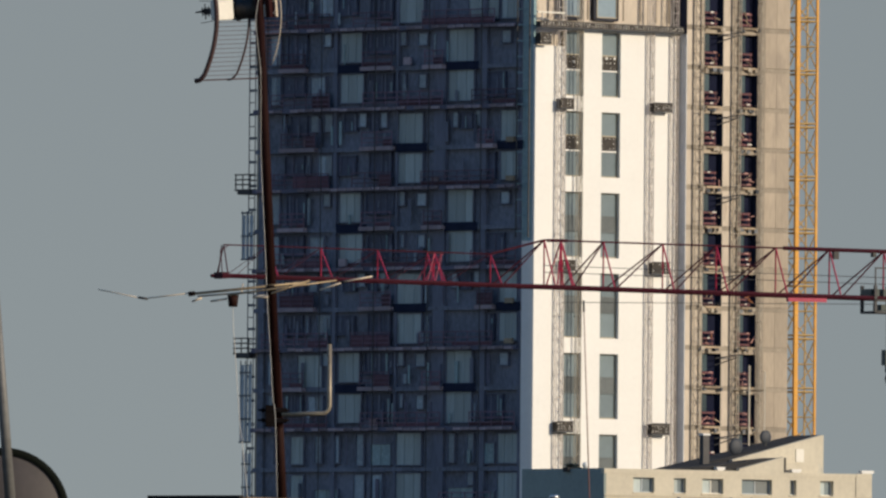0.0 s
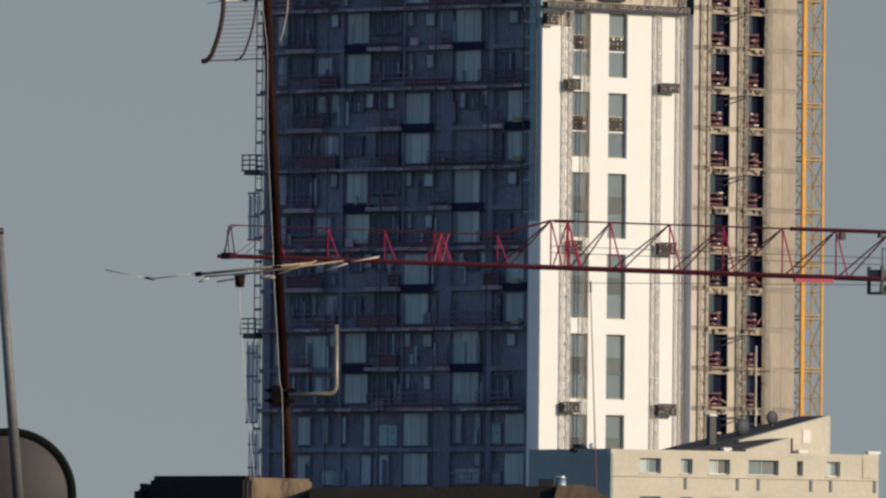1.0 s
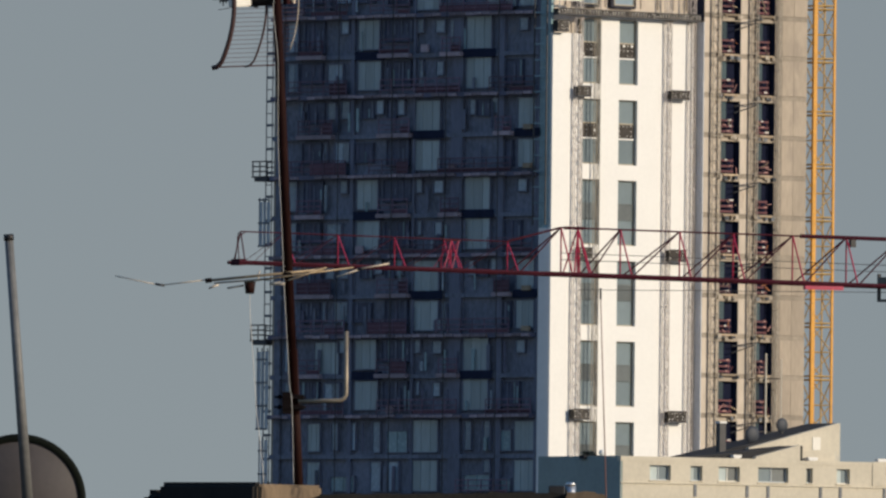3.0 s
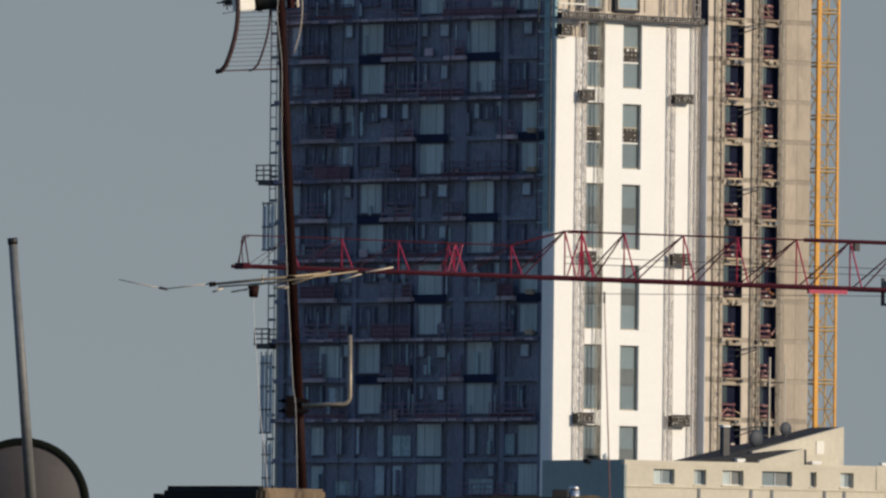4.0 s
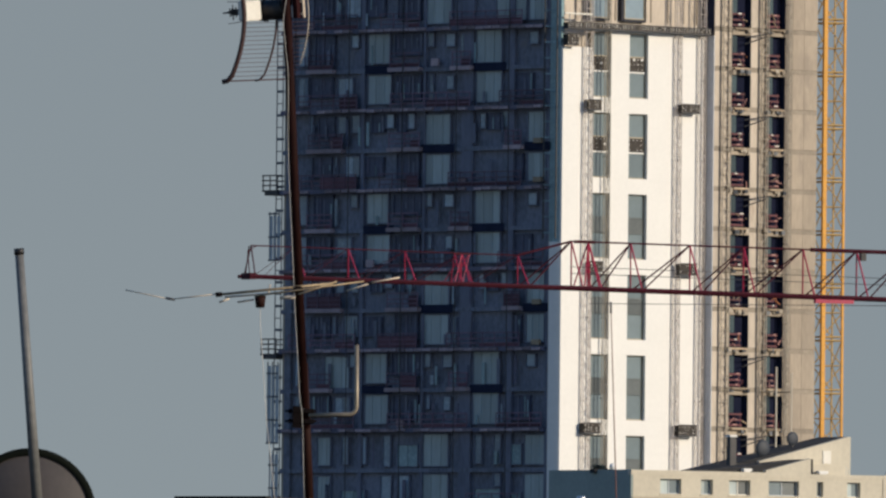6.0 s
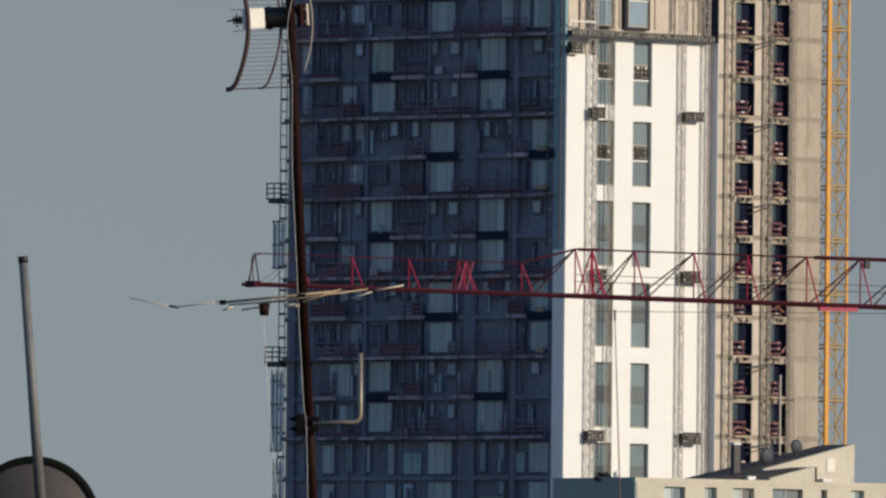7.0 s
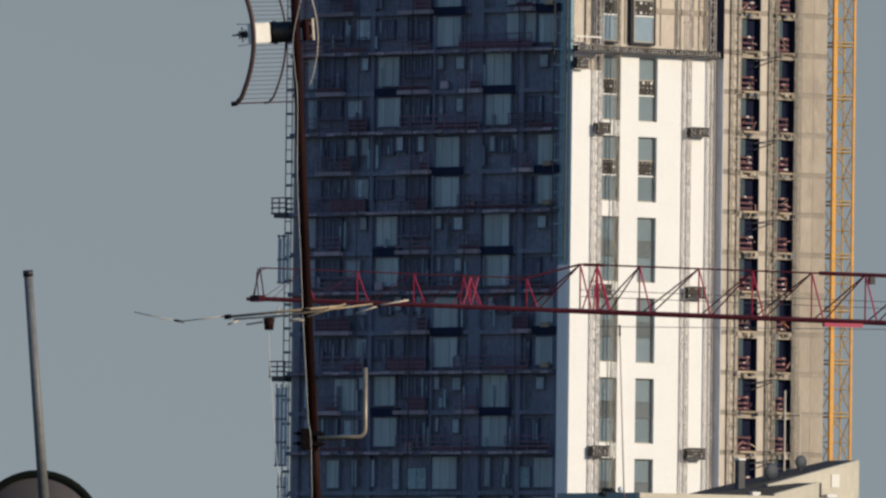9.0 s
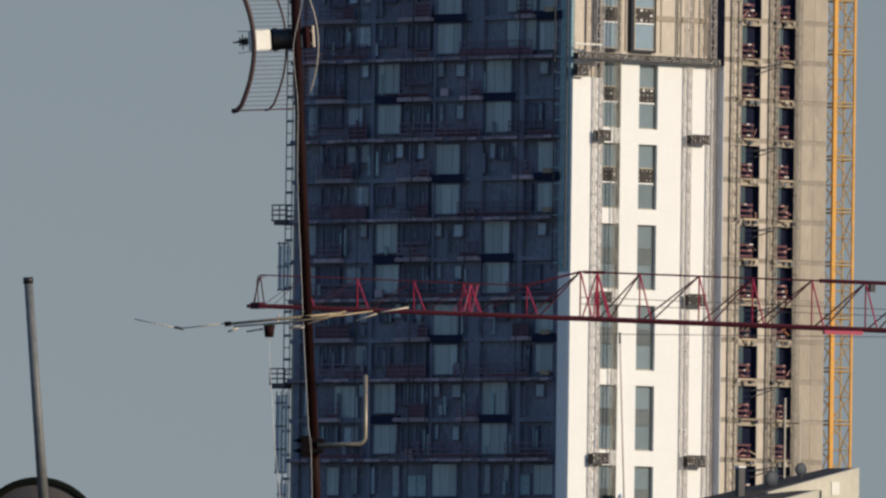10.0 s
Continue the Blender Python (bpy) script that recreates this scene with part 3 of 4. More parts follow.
# ---------------------------------------------------------------- climbing masts and decks on the tower
def tower_thing(name, label, category, group=""):
    return thing(name, TOWER, label, category, group)


def climber(s, w, y, z0, z1, bay, material, label, faces=4, r=0.055, rb=0.032):
    m = tower_thing("climbing_mast", label, "scaffold mast", "climbing masts on the tower")
    b = bmesh.new()
    deep = min(0.22, w * 0.9)
    lattice(b, s, y, w, deep, z0, z1, bay, r, rb, faces)
    part("mast", b, material, m)["kind"] = "stuff"
    t = bmesh.new()
    for k in range(int((z1 - 36) / 6)):
        z = 37.2 + 6 * k
        for dx in (0.05, w - 0.05):
            tube(t, (s + dx, y + deep, z), (s + dx, y + deep + 0.2, z), 0.03, 4)
    part("wall_tie", t, M_STEEL_DARK, m)["kind"] = "stuff"
    return m


WHITE_MAST = "pale galvanised steel lattice mast standing before white cladding"
BAY_MAST = "grimy steel lattice mast before the concrete bay"
climber(2.12, 0.74, -0.34, 0, 82, 0.88, M_MAST, WHITE_MAST, 2, 0.038, 0.027)
climber(4.20, 0.40, -0.45, 0, 82, 1.30, M_STEEL, "slim steel hoist rails running up before a window column", 2, 0.032, 0.02)
climber(11.80, 0.54, -0.34, 0, 82, 0.88, M_MAST, WHITE_MAST, 2, 0.038, 0.027)
climber(14.32, 0.58, -0.34, 0, 82, 0.88, M_MAST, "pale galvanised lattice mast at the edge of the cladding", 2, 0.038, 0.027)
climber(16.14, 0.80, -1.00, 0, 82, 0.90, M_MAST_GRIMY, BAY_MAST, 1, 0.044, 0.034)
climber(20.26, 0.72, -1.00, 0, 82, 0.90, M_MAST_GRIMY, BAY_MAST, 1, 0.044, 0.034)
climber(23.05, 0.34, -1.10, 0, 82, 0.72, M_STEEL, "slim steel lattice mast before the concrete bay", 1, 0.036, 0.026)


def deck(s0, s1, z0, z1, label):
    d = tower_thing("work_platform", label, "work platform", "work platforms on the masts")
    y0, y1 = -0.62, -0.10
    bpart("floor", M_STEEL_DARK, d, (s0, s1, y0, y1, z0, z0 + 0.12))
    bpart("mesh_side", M_GLITTER, d, (s0, s1, y0 - 0.03, y0, z0 + 0.12, z1 - 0.06), (s0, s0 + 0.03, y0, y1, z0 + 0.12, z1 - 0.06), (s1 - 0.03, s1, y0, y1, z0 + 0.12, z1 - 0.06), label="dark perforated steel side panel")
    bpart("top_rail", M_STEEL_DARK, d, (s0 - 0.03, s1 + 0.03, y0 - 0.07, y0 - 0.03, z1 - 0.06, z1))
    bpart("kick_rail", M_STEEL_DARK, d, (s0 - 0.03, s1 + 0.03, y0 - 0.06, y0 - 0.03, z0, z0 + 0.06))
    posts = bmesh.new()
    n = max(2, int((s1 - s0) / 0.8))
    for k in range(n + 1):
        x = s0 + (s1 - s0) * k / n
        box(posts, x - 0.03, x + 0.03, y0 - 0.06, y0 - 0.031, z0 + 0.14, z0 + 0.24)
        box(posts, x - 0.03, x + 0.03, y0 - 0.06, y0 - 0.031, z1 - 0.24, z1 - 0.14)
    part("post", posts, M_STEEL, d)["kind"] = "stuff"
    # rows of white boxes imitate glints on the platform's side
    bright = random.Random(int(s0 * 100 + z0 * 7))
    fix = bmesh.new()
    n = round((s1 - s0 - 0.2) / 0.30)
    rows = (z0 + 0.25, (z0 + z1) / 2 + 0.02, z1 - 0.20) if s1 - s0 < 4 else (z0 + 0.21, z1 - 0.15)
    for k in range(n + 1):
        x = s0 + 0.12 + (s1 - s0 - 0.24) * k / n
        for z in rows:
            if bright.random() < (0.62 if s1 - s0 < 4 else 0.85):
                h = bright.uniform(0.020, 0.036)
                box(fix, x - 1.2 * h, x + 1.2 * h, y0 - 0.05, y0 - 0.031, z - h, z + h)
    part("glint_dot", fix, M_CLAD, d, "small white boxes that imitate glints on the dark panel")["kind"] = "stuff"


for s0, s1, z0, z1 in ((2.1, 3.47, 64.6, 65.42), (12.05, 14.0, 64.69, 65.4), (-0.13, 1.04, 69.35, 70.25), (2.0, 3.67, 40.57, 41.4), (12.07, 13.98, 40.55, 41.43),
                       (11.98, 13.83, 52.58, 53.49), (2.45, 3.75, 52.57, 53.4)):
    deck(s0, s1, z0, z1, "dark steel work platform hung on a lattice mast")
deck(-0.1, 15.05, 70.6, 71.12, "long dark steel work platform along the top of the cladding")
bar = tower_thing("pale_plank", "pale sunlit plank lying along a work platform", "plank")
bpart("plank", M_WHITE, bar, (-0.5, 2.4, -0.68, -0.55, 71.66, 71.78), (0.03, 0.07, -0.66, -0.57, 71.1, 71.66), (2.23, 2.27, -0.66, -0.57, 71.1, 71.66))

# lattice and screens at the far edge of the shaded face
edge = tower_thing("edge_scaffold", "thin dark steel scaffold at the edge of the shaded face", "scaffold")
b = bmesh.new()
for y in (29.72, 30.36):
    tube(b, (0.1, y, 0), (0.1, y, 82), 0.045, 5)
for k in range(27):
    box(b, 0.05, 0.15, 29.6, 30.36, 34 + 1.8 * k, 34.2 + 1.8 * k)
    box(b, 0.05, 0.10, 29.7, 30.36, 34.95 + 1.8 * k, 35.02 + 1.8 * k)
part("ladder_frame", b, M_MIDSTEEL, edge)["kind"] = "stuff"
for z0, z1, s1 in ((53.7, 57.4, 30.95), (39.9, 46.1, 31.0), (33.0, 39.4, 30.7)):
    b = bmesh.new()
    k = 0
    z = z0
    while z < z1:
        box(b, -0.12, -0.065, 29.75, s1, z, z + 0.13)
        z += 1.75
    for s in (29.85, (29.85 + s1) / 2, s1 - 0.08):
        box(b, -0.02, 0.04, s, s + 0.08, z0, z1)
    part("screen_frame", b, M_MIDSTEEL, edge)["kind"] = "stuff"
    for q0, q1 in ((29.72, 30.05), (30.22, 30.42), (30.55, s1 - 0.12)):
        bpart("screen", M_STEEL_PALE, edge, (-0.06, -0.03, q0, q1, z0, z1 - 0.3), label="pale grey mesh screen")
for z in (58.65, 46.3):
    bpart("platform_beam", M_STEEL_DARK, edge, (-0.4, 1.2, 29.7, 31.1, z, z + 0.279))
    bpart("platform", M_STEEL_DARK, edge, (-0.4, 1.2, 29.7, 31.4, z + 0.28, z + 0.40))
    for h in (0.75, 1.12, 1.5):
        bpart("rail", M_STEEL_DARK, edge, (-0.40, -0.34, 29.7, 31.4, z + h - 0.05, z + h + 0.05))
        bpart("rail", M_STEEL_DARK, edge, (1.10, 1.16, 29.7, 31.4, z + h - 0.05, z + h + 0.05))
    for s in (29.8, 30.6, 31.35):
        bpart("rail_post", M_STEEL_DARK, edge, (-0.336, -0.28, s - 0.04, s + 0.04, z + 0.40, z + 1.55))

# tubes rising before the bay, from the roofs below it
for s, z1, w in ((20.8, 45.9, 0.065), (22.45, 45.5, 0.05)):
    c = tower_thing("rubbish_chute", "pale steel tube rising before the concrete bay", "tube")
    b = bmesh.new()
    tube(b, (s, -2.3, 0), (s, -2.3, z1), w, 8)
    part("tube", b, M_CREAM, c)
    for z in (36, 40, 44):
        bpart("bracket", M_STEEL, c, (s - 0.06, s + 0.06, -2.2, -0.72, z, z + 0.1))
tie = tower_thing("brace_tube", "slanting steel brace tubes tying a mast to the bay", "brace")
b = bmesh.new()
for z in (70.6, 64.4, 58.4, 52.4, 46.4, 40.4):
    tube(b, (18.7, -0.72, z - 0.5), (20.3, -1.5, z + 0.1), 0.045, 5)
    tube(b, (18.7, -0.72, z), (20.9, -1.5, z + 0.35), 0.045, 5)
part("tube", b, M_STEEL_DARK, tie)["kind"] = "stuff"

# ---------------------------------------------------------------- yellow crane mast beside the tower
yellow = thing("tower_crane", pose(29.825, 1278.0, 0, 0, 0, 26), "orange-yellow lattice tower crane mast beside the tower", "crane")
A = 0.83
CORNERS = ((-A, -A), (A, -A), (A, A), (-A, A))
for x, y in CORNERS:
    r = 0.15 if (x, y) == (-A, -A) else 0.05 if (x, y) == (A, A) else 0.085
    # the back leg takes the duller ochre to look shaded
    bpart("leg", M_OCHRE if (x, y) == (A, A) else M_YELLOW, yellow, (x - r, x + r, y - r, y + r, 0, 88))
brace_meshes = []
for p, q in zip(CORNERS, CORNERS[1:] + CORNERS[:1]):
    for a, c, r in (((*p, 0.0), (*q, 0.0), 0.07), ((*p, 0.28), (*q, 0.28), 0.06), ((*p, 0.3), (*q, 2.1), 0.05), ((*q, 2.1), (*p, 4.0), 0.05), ((*p, 2.1), (*q, 2.1), 0.04)):
        b = bmesh.new()
        tube(b, a, c, r, 5)
        brace_meshes.append(to_mesh("brace", b, M_OCHRE))
for k in range(8, 20):
    for me in brace_meshes:
        part("brace", me, None, yellow).location = (0, 0, 0.15 + 4.0 * k)
b = bmesh.new()
for k in (0, 1, 2, 3, 4, 5, 6, 7, 20, 21):
    for p, q in zip(CORNERS, CORNERS[1:] + CORNERS[:1]):
        tube(b, (*p, 0.15 + 4 * k), (*q, 2.25 + 4 * k), 0.05, 5)
        tube(b, (*q, 2.25 + 4 * k), (*p, 4.1 + 4 * k), 0.05, 5)
part("far_bracing", b, M_YELLOW, yellow)["kind"] = "stuff"
bpart("footing", M_CONC, yellow, (-2.5, 2.5, -2.5, 2.5, 0, 0.9))

# ---------------------------------------------------------------- red crane with its long jib across the view
RED = pose(-7.965, 700.0, 0, 0, 0, 25)
crane = thing("jib_crane", RED, "red lattice tower crane with a long level jib", "crane")
HALF = 0.58


def chord_z(s):
    return 36.94 - 0.0125 * s


def apex_z(s):
    return 38.22 - 0.012 * (s - 0.3) if s < 13 else 38.70 - 0.010 * (s - 16)


b = bmesh.new()
for v in (-HALF, HALF):
    tube(b, (0.15, v, chord_z(0)), (14.2, v, chord_z(14.2)), 0.085, 6)
    tube(b, (14.2, v, chord_z(14.2)), (47.0, v, chord_z(47)), 0.10, 6)
box(b, 0.12, 0.42, -HALF - 0.05, HALF * 0.4, chord_z(0) - 0.13, chord_z(0) + 0.13)
part("bottom_chord", b, M_REDDARK, crane)
b = bmesh.new()
tube(b, (0.45, 0, apex_z(0.3)), (12.66, 0, apex_z(12.66)), 0.030, 6)
tube(b, (12.66, 0, apex_z(12.66)), (15.14, 0, apex_z(15.14)), 0.05, 6)
tube(b, (15.14, 0, apex_z(15.14)), (26.3, 0, apex_z(26.3)), 0.042, 6)
tube(b, (26.3, 0, apex_z(26.3)), (47.0, 0, apex_z(47)), 0.095, 6)
part("top_chord", b, M_REDDARK, crane)
APEX = [0.45, 2.42, 4.88, 7.47, 10.06, 12.66, 15.14, 15.92, 17.89, 20.65, 23.15, 25.93, 28.45, 31.0, 33.6, 36.2, 38.8, 41.4, 44.0]
for i, s in enumerate(APEX):
    b = bmesh.new()
    foot = s + (0.28 if i else -0.05)
    for v in (-HALF, HALF):
        tube(b, (s, 0, apex_z(s)), (foot, v, chord_z(foot)), 0.029 if s < 13 else 0.036, 5)
    tube(b, (foot, -HALF, chord_z(foot)), (foot, HALF, chord_z(foot)), 0.045, 5)
    part("strut", b, M_RED if i else M_REDDARK, crane)
    if 0 < i and s != 15.92:
        b = bmesh.new()
        p = APEX[i - 1] + 0.32
        for v in (-HALF, HALF):
            tube(b, (s, 0, apex_z(s)), (p, v, chord_z(p)), 0.012 if s < 14 else 0.034, 5)
        part("diagonal", b, M_REDDARK, crane)
b = bmesh.new()
for s in (9.75, 10.1):
    for v in (-HALF, HALF):
        tube(b, (s, 0, apex_z(s)), (s + 0.1, v, chord_z(s)), 0.022, 5)
        tube(b, (s - 0.25, v, chord_z(s)), (s + 0.35, 0, apex_z(s)), 0.020, 5)
part("section_joint", b, M_RED, crane, "bright red jib section joint")
b = bmesh.new()
box(b, 9.7, 10.5, -0.04, 0.04, apex_z(10) - 0.07, apex_z(10) + 0.02)
part("joint_cap", b, M_REDDARK, crane)
b = bmesh.new()
box(b, 15.3, 16.2, -0.06, 0.06, apex_z(15.9) - 0.07, apex_z(15.9) + 0.06)
part("joint_cap", b, M_REDDARK, crane)
b = bmesh.new()
for s in (15.5, 16.3):
    for v in (-HALF, HALF):
        tube(b, (15.92, 0, apex_z(15.9)), (s, v, chord_z(s)), 0.034, 5)
part("section_joint", b, M_RED, crane, "bright red jib section joint")
b = bmesh.new()
tube(b, (0.2, -0.45, chord_z(0)), (0.1, -0.45, 38.0), 0.022, 5)
tube(b, (0.3, 0.2, chord_z(0)), (0.45, 0.2, 38.2), 0.022, 5)
tube(b, (0.15, -0.45, 38.0), (0.7, 0.0, apex_z(0.6)), 0.022, 5)
part("tip_rail", b, M_REDDARK, crane)
bpart("joint_plate", M_RED, crane, (26.2, 28.0, -HALF - 0.12, -HALF + 0.08, 36.34, 36.50), label="bright red plate under the jib")
b = bmesh.new()
for h in (0.62, 0.9):
    tube(b, (15.2, 0.2, chord_z(15) + h), (47.0, 0.2, chord_z(47) + h), 0.014, 4)
tube(b, (15.9, -0.2, chord_z(16) - 0.62), (30.5, -0.2, chord_z(30) - 0.25), 0.014, 4)
part("hoist_rope", b, M_STEEL_DARK, crane)
for s0, s1, z0, z1 in ((28.62, 28.85, 38.18, 38.5), (30.45, 30.6, 38.3, 38.5)):
    bpart("pulley", M_BLACK, crane, (s0, s1, -0.12, 0.12, z0, z1))
trolley = bmesh.new()
for s in (30.32, 31.52):
    for v in (-0.62, 0.62):
        box(trolley, s - 0.06, s + 0.06, v - 0.06, v + 0.06, 35.92, 37.1)
box(trolley, 30.27, 31.62, -0.68, 0.68, 35.92, 36.02)
box(trolley, 30.27, 31.62, -0.68, -0.62, 36.42, 36.50)
tr = part("trolley", trolley, M_STEEL_DARK, crane, "dark steel trolley running under the jib")
bpart("winch", M_GREEN, tr, (30.17, 30.57, -0.5, 0.5, 36.62, 36.95), (30.82, 31.17, -0.4, 0.4, 36.5, 36.95), (30.72, 31.07, -0.4, 0.4, 36.05, 36.3))
bpart("guard", M_STEEL_DARK, tr, (30.32, 30.37, -0.6, -0.55, 37.1, 37.85), (31.12, 31.17, -0.6, -0.55, 37.1, 37.9), (30.32, 31.17, -0.6, -0.55, 37.8, 37.86))
b = bmesh.new()
for s in (31.17, 31.37):
    tube(b, (s, 0, 36.0), (s, 0, 34.4), 0.015, 4)
hr = part("fall_rope", b, M_STEEL_DARK, crane)
bpart("hook_block", M_GREEN, crane, (31.04, 31.52, -0.2, 0.2, 33.75, 34.40), (31.17, 31.52, -0.12, 0.12, 33.45, 33.75))
b = bmesh.new()
hose(b, [(31.27, 0, 33.5), (31.17, 0, 33.2), (31.27, 0, 32.9), (31.47, 0, 32.8), (31.62, 0, 33.0)], 0.07, 6)
part("hook", b, M_STEEL_DARK, crane)
bpart("sling_bundle", M_GREEN, crane, (31.37, 31.82, -0.2, 0.2, 22.0, 32.85), label="dark hanging bundle on the hook")
b = bmesh.new()
lattice(b, 46.0, -0.8, 1.6, 1.6, 0, 42, 2.0, 0.12, 0.06)
part("mast", b, M_RED, crane)
bpart("cab", M_WHITE, crane, (44.6, 45.9, -2.2, -0.9, 34.2, 36.4))
bpart("counter_jib", M_REDDARK, crane, (47.7, 60.0, -0.7, 0.7, 36.0, 36.4))
bpart("counterweight", M_CONC, crane, (57.5, 59.5, -0.9, 0.9, 33.6, 36.0))

# ---------------------------------------------------------------- low cream building before the tower
LOW = pose(14.513, 1215.0, 0, 0, 0, 35)
low = thing("low_apartment_house", LOW, "cream rendered flat-roofed apartment house with raised mono-pitch roofs", "building")
ROWS = ((35.58, 36.66), (32.85, 33.90), (30.1, 31.2))
WINS = ((2.41, 4.27), (6.02, 7.08), (8.53, 10.41), (12.06, 14.76), (16.37, 16.95), (19.11, 20.29))
cuts = sorted({0.0, 23.75, *[x for w in WINS for x in w]})
bpart("body", M_SHADEWALL, low, (0.0, 23.7, 0.45, 10.2, 0, 37.05), label="rendered side wall with its shade put into a blue-grey colour")
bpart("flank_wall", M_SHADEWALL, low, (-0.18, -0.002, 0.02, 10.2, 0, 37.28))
for a, c in zip(cuts, cuts[1:]):
    if (a, c) in WINS:
        zz = [0, *[z for r in reversed(ROWS) for z in r], 36.9]
        for z0, z1 in zip(zz[0::2], zz[1::2]):
            bpart("front_wall", M_CREAM, low, (a, c, 0.0, 0.44, z0, z1))
    else:
        bpart("front_wall", M_CREAM, low, (a, c, 0.0, 0.44, 0, 36.9))
bpart("parapet", M_CREAM, low, (-0.19, 11.8, -0.03, 0.40, 36.9, 37.26), (15.8, 23.75, -0.03, 0.40, 36.9, 37.20))
for z in (35.42, 32.7):
    bpart("string_course", M_CREAM, low, (-0.19, 23.8, -0.10, -0.002, z - 0.10, z - 0.03))
for z0, z1 in ROWS:
    for i, (a, c) in enumerate(WINS):
        f = bmesh.new()
        ring(f, "x", a, c, z0, z1, 0.30, 0.40, 0.08, 0.08, 0.07, 0.07)
        w = part("window", f, M_WHITE if i in (2, 5) else M_STEEL_PALE, low)
        if c - a > 1.5:
            bpart("mullion", M_WHITE if i in (2, 5) else M_STEEL_PALE, w, ((a + c) / 2 - 0.04, (a + c) / 2 + 0.04, 0.28, 0.338, z0 + 0.07, z1 - 0.07))
        mid = (a + c) / 2
        bpart("pane", M_PANEL if i in (0, 1, 2, 5) else M_GLASS, w, (a + 0.08, mid, 0.34, 0.36, z0 + 0.07, z1 - 0.07))
        bpart("pane", M_SPANDREL if i in (2, 3, 4) else M_GLASS, w, (mid, c - 0.08, 0.345, 0.365, z0 + 0.07, z1 - 0.07))
        bpart("sill", M_CREAM, w, (a - 0.08, c + 0.08, -0.08, -0.004, z0 - 0.09, z0))
for s in (6.43, 11.07, 12.94, 17.65, 19.43, 23.4):
    bpart("downpipe", M_MIDSTEEL, low, (s - 0.11, s + 0.11, -0.07, -0.003, 34.45, 35.32))
# front mono-pitch roof volume and the taller one behind it
b = bmesh.new()
prism(b, ((11.805, 36.902), (11.805, 37.41), (15.795, 38.34), (15.795, 36.902)), -0.02, 0.38)
part("gable", b, M_CREAM, low)
b = bmesh.new()
prism(b, ((5.5, 37.0), (5.5, 37.22), (16.3, 38.30), (16.3, 37.0)), 0.40, 3.2)
part("roof", b, M_ROOF, low, "black membrane mono-pitch roof")
b = bmesh.new()
prism(b, ((13.6, 37.0), (13.6, 38.12), (21.6, 40.04), (21.8, 40.04), (21.8, 37.0)), 3.3, 3.7)
part("tall_gable", b, M_CREAM, low)
b = bmesh.new()
prism(b, ((8.0, 37.0), (8.0, 37.12), (21.75, 40.06), (21.75, 37.0)), 3.72, 7.2)
part("tall_roof", b, M_ROOF, low, "black membrane mono-pitch roof")
bpart("stair_wall", M_CREAM, low, (15.95, 19.3, 0.42, 3.3, 36.9, 37.9))
bpart("bright_panel", M_WHITE, low, (19.3, 20.0, 3.24, 3.295, 38.05, 39.0), label="bright white panel on the tall gable")
bpart("end_pier", M_CREAM, low, (22.3, 23.7, -0.06, -0.032, 35.5, 37.22))
for s, y, z, r in ((14.7, 4.4, 39.1, 0.62), (17.8, 5.0, 39.85, 0.52)):
    d = thing("roof_dish", LOW @ pose(s, y, z), "dark round satellite dish seen from behind on a roof", "satellite dish", "dishes on the low roof")
    b = bmesh.new()
    bmesh.ops.create_uvsphere(b, u_segments=20, v_segments=10, radius=r)
    bmesh.ops.scale(b, vec=(1, 0.35, 1), verts=b.verts)
    part("reflector", b, M_SLATE, d)
    bpart("post", M_STEEL_DARK, d, (-0.06, 0.06, -0.06, 0.06, -1.6, -r * 0.5))
aerial = thing("roof_aerial", LOW @ pose(20.1, 1.5, 37.05), "thin pale aerial rods on the flat roof", "aerial")
for x in (-0.2, 0.0, 0.22):
    b = bmesh.new()
    tube(b, (x, 0, 0), (x, 0, 0.85 - abs(x)), 0.018, 5)
    part("rod", b, M_STEEL_PALE, aerial)
bpart("base", M_STEEL_DARK, aerial, (-0.3, 0.3, -0.06, 0.06, -0.02, 0.08))
post = thing("flue", LOW @ pose(11.3, 3.6, 37.35), "dark square roof flue with a pale cap", "flue")
bpart("shaft", M_STEEL_DARK, post, (-0.27, 0.27, -0.25, 0.25, -0.2, 2.5))
bpart("cap", M_CLAD, post, (-0.32, 0.32, -0.3, 0.3, 2.5, 2.64))
for s, y, z, w in ((10.2, 0.2, 37.26, 0.36), (16.9, 0.1, 37.20, 0.42), (23.3, 0.1, 37.2, 0.55)):
    k = thing("roof_vent", LOW @ pose(s, y, z), "small white roof vent on a parapet", "vent", "vents on the low roof")
    bpart("hood", M_CLAD, k, (-w, w, -0.2, 0.2, 0.06, 0.26), (-w * 0.7, w * 0.7, -0.15, 0.15, 0, 0.06))
globe = thing("globe_lamp", LOW @ pose(0.95, 3.9, 37.05), "small white globe lamp on the flat roof", "lamp")
b = bmesh.new()
bmesh.ops.create_uvsphere(b, u_segments=14, v_segments=9, radius=0.24)
bmesh.ops.translate(b, vec=(0, 0, 0.48), verts=b.verts)
part("globe", b, M_CLAD, globe)
bpart("stem", M_STEEL_DARK, globe, (-0.04, 0.04, -0.04, 0.04, 0, 0.3))
bush = thing("roof_plant_box", LOW @ pose(0.3, 4.5, 37.15), "dark shrub in a box on the flat roof", "plant")
b = bmesh.new()
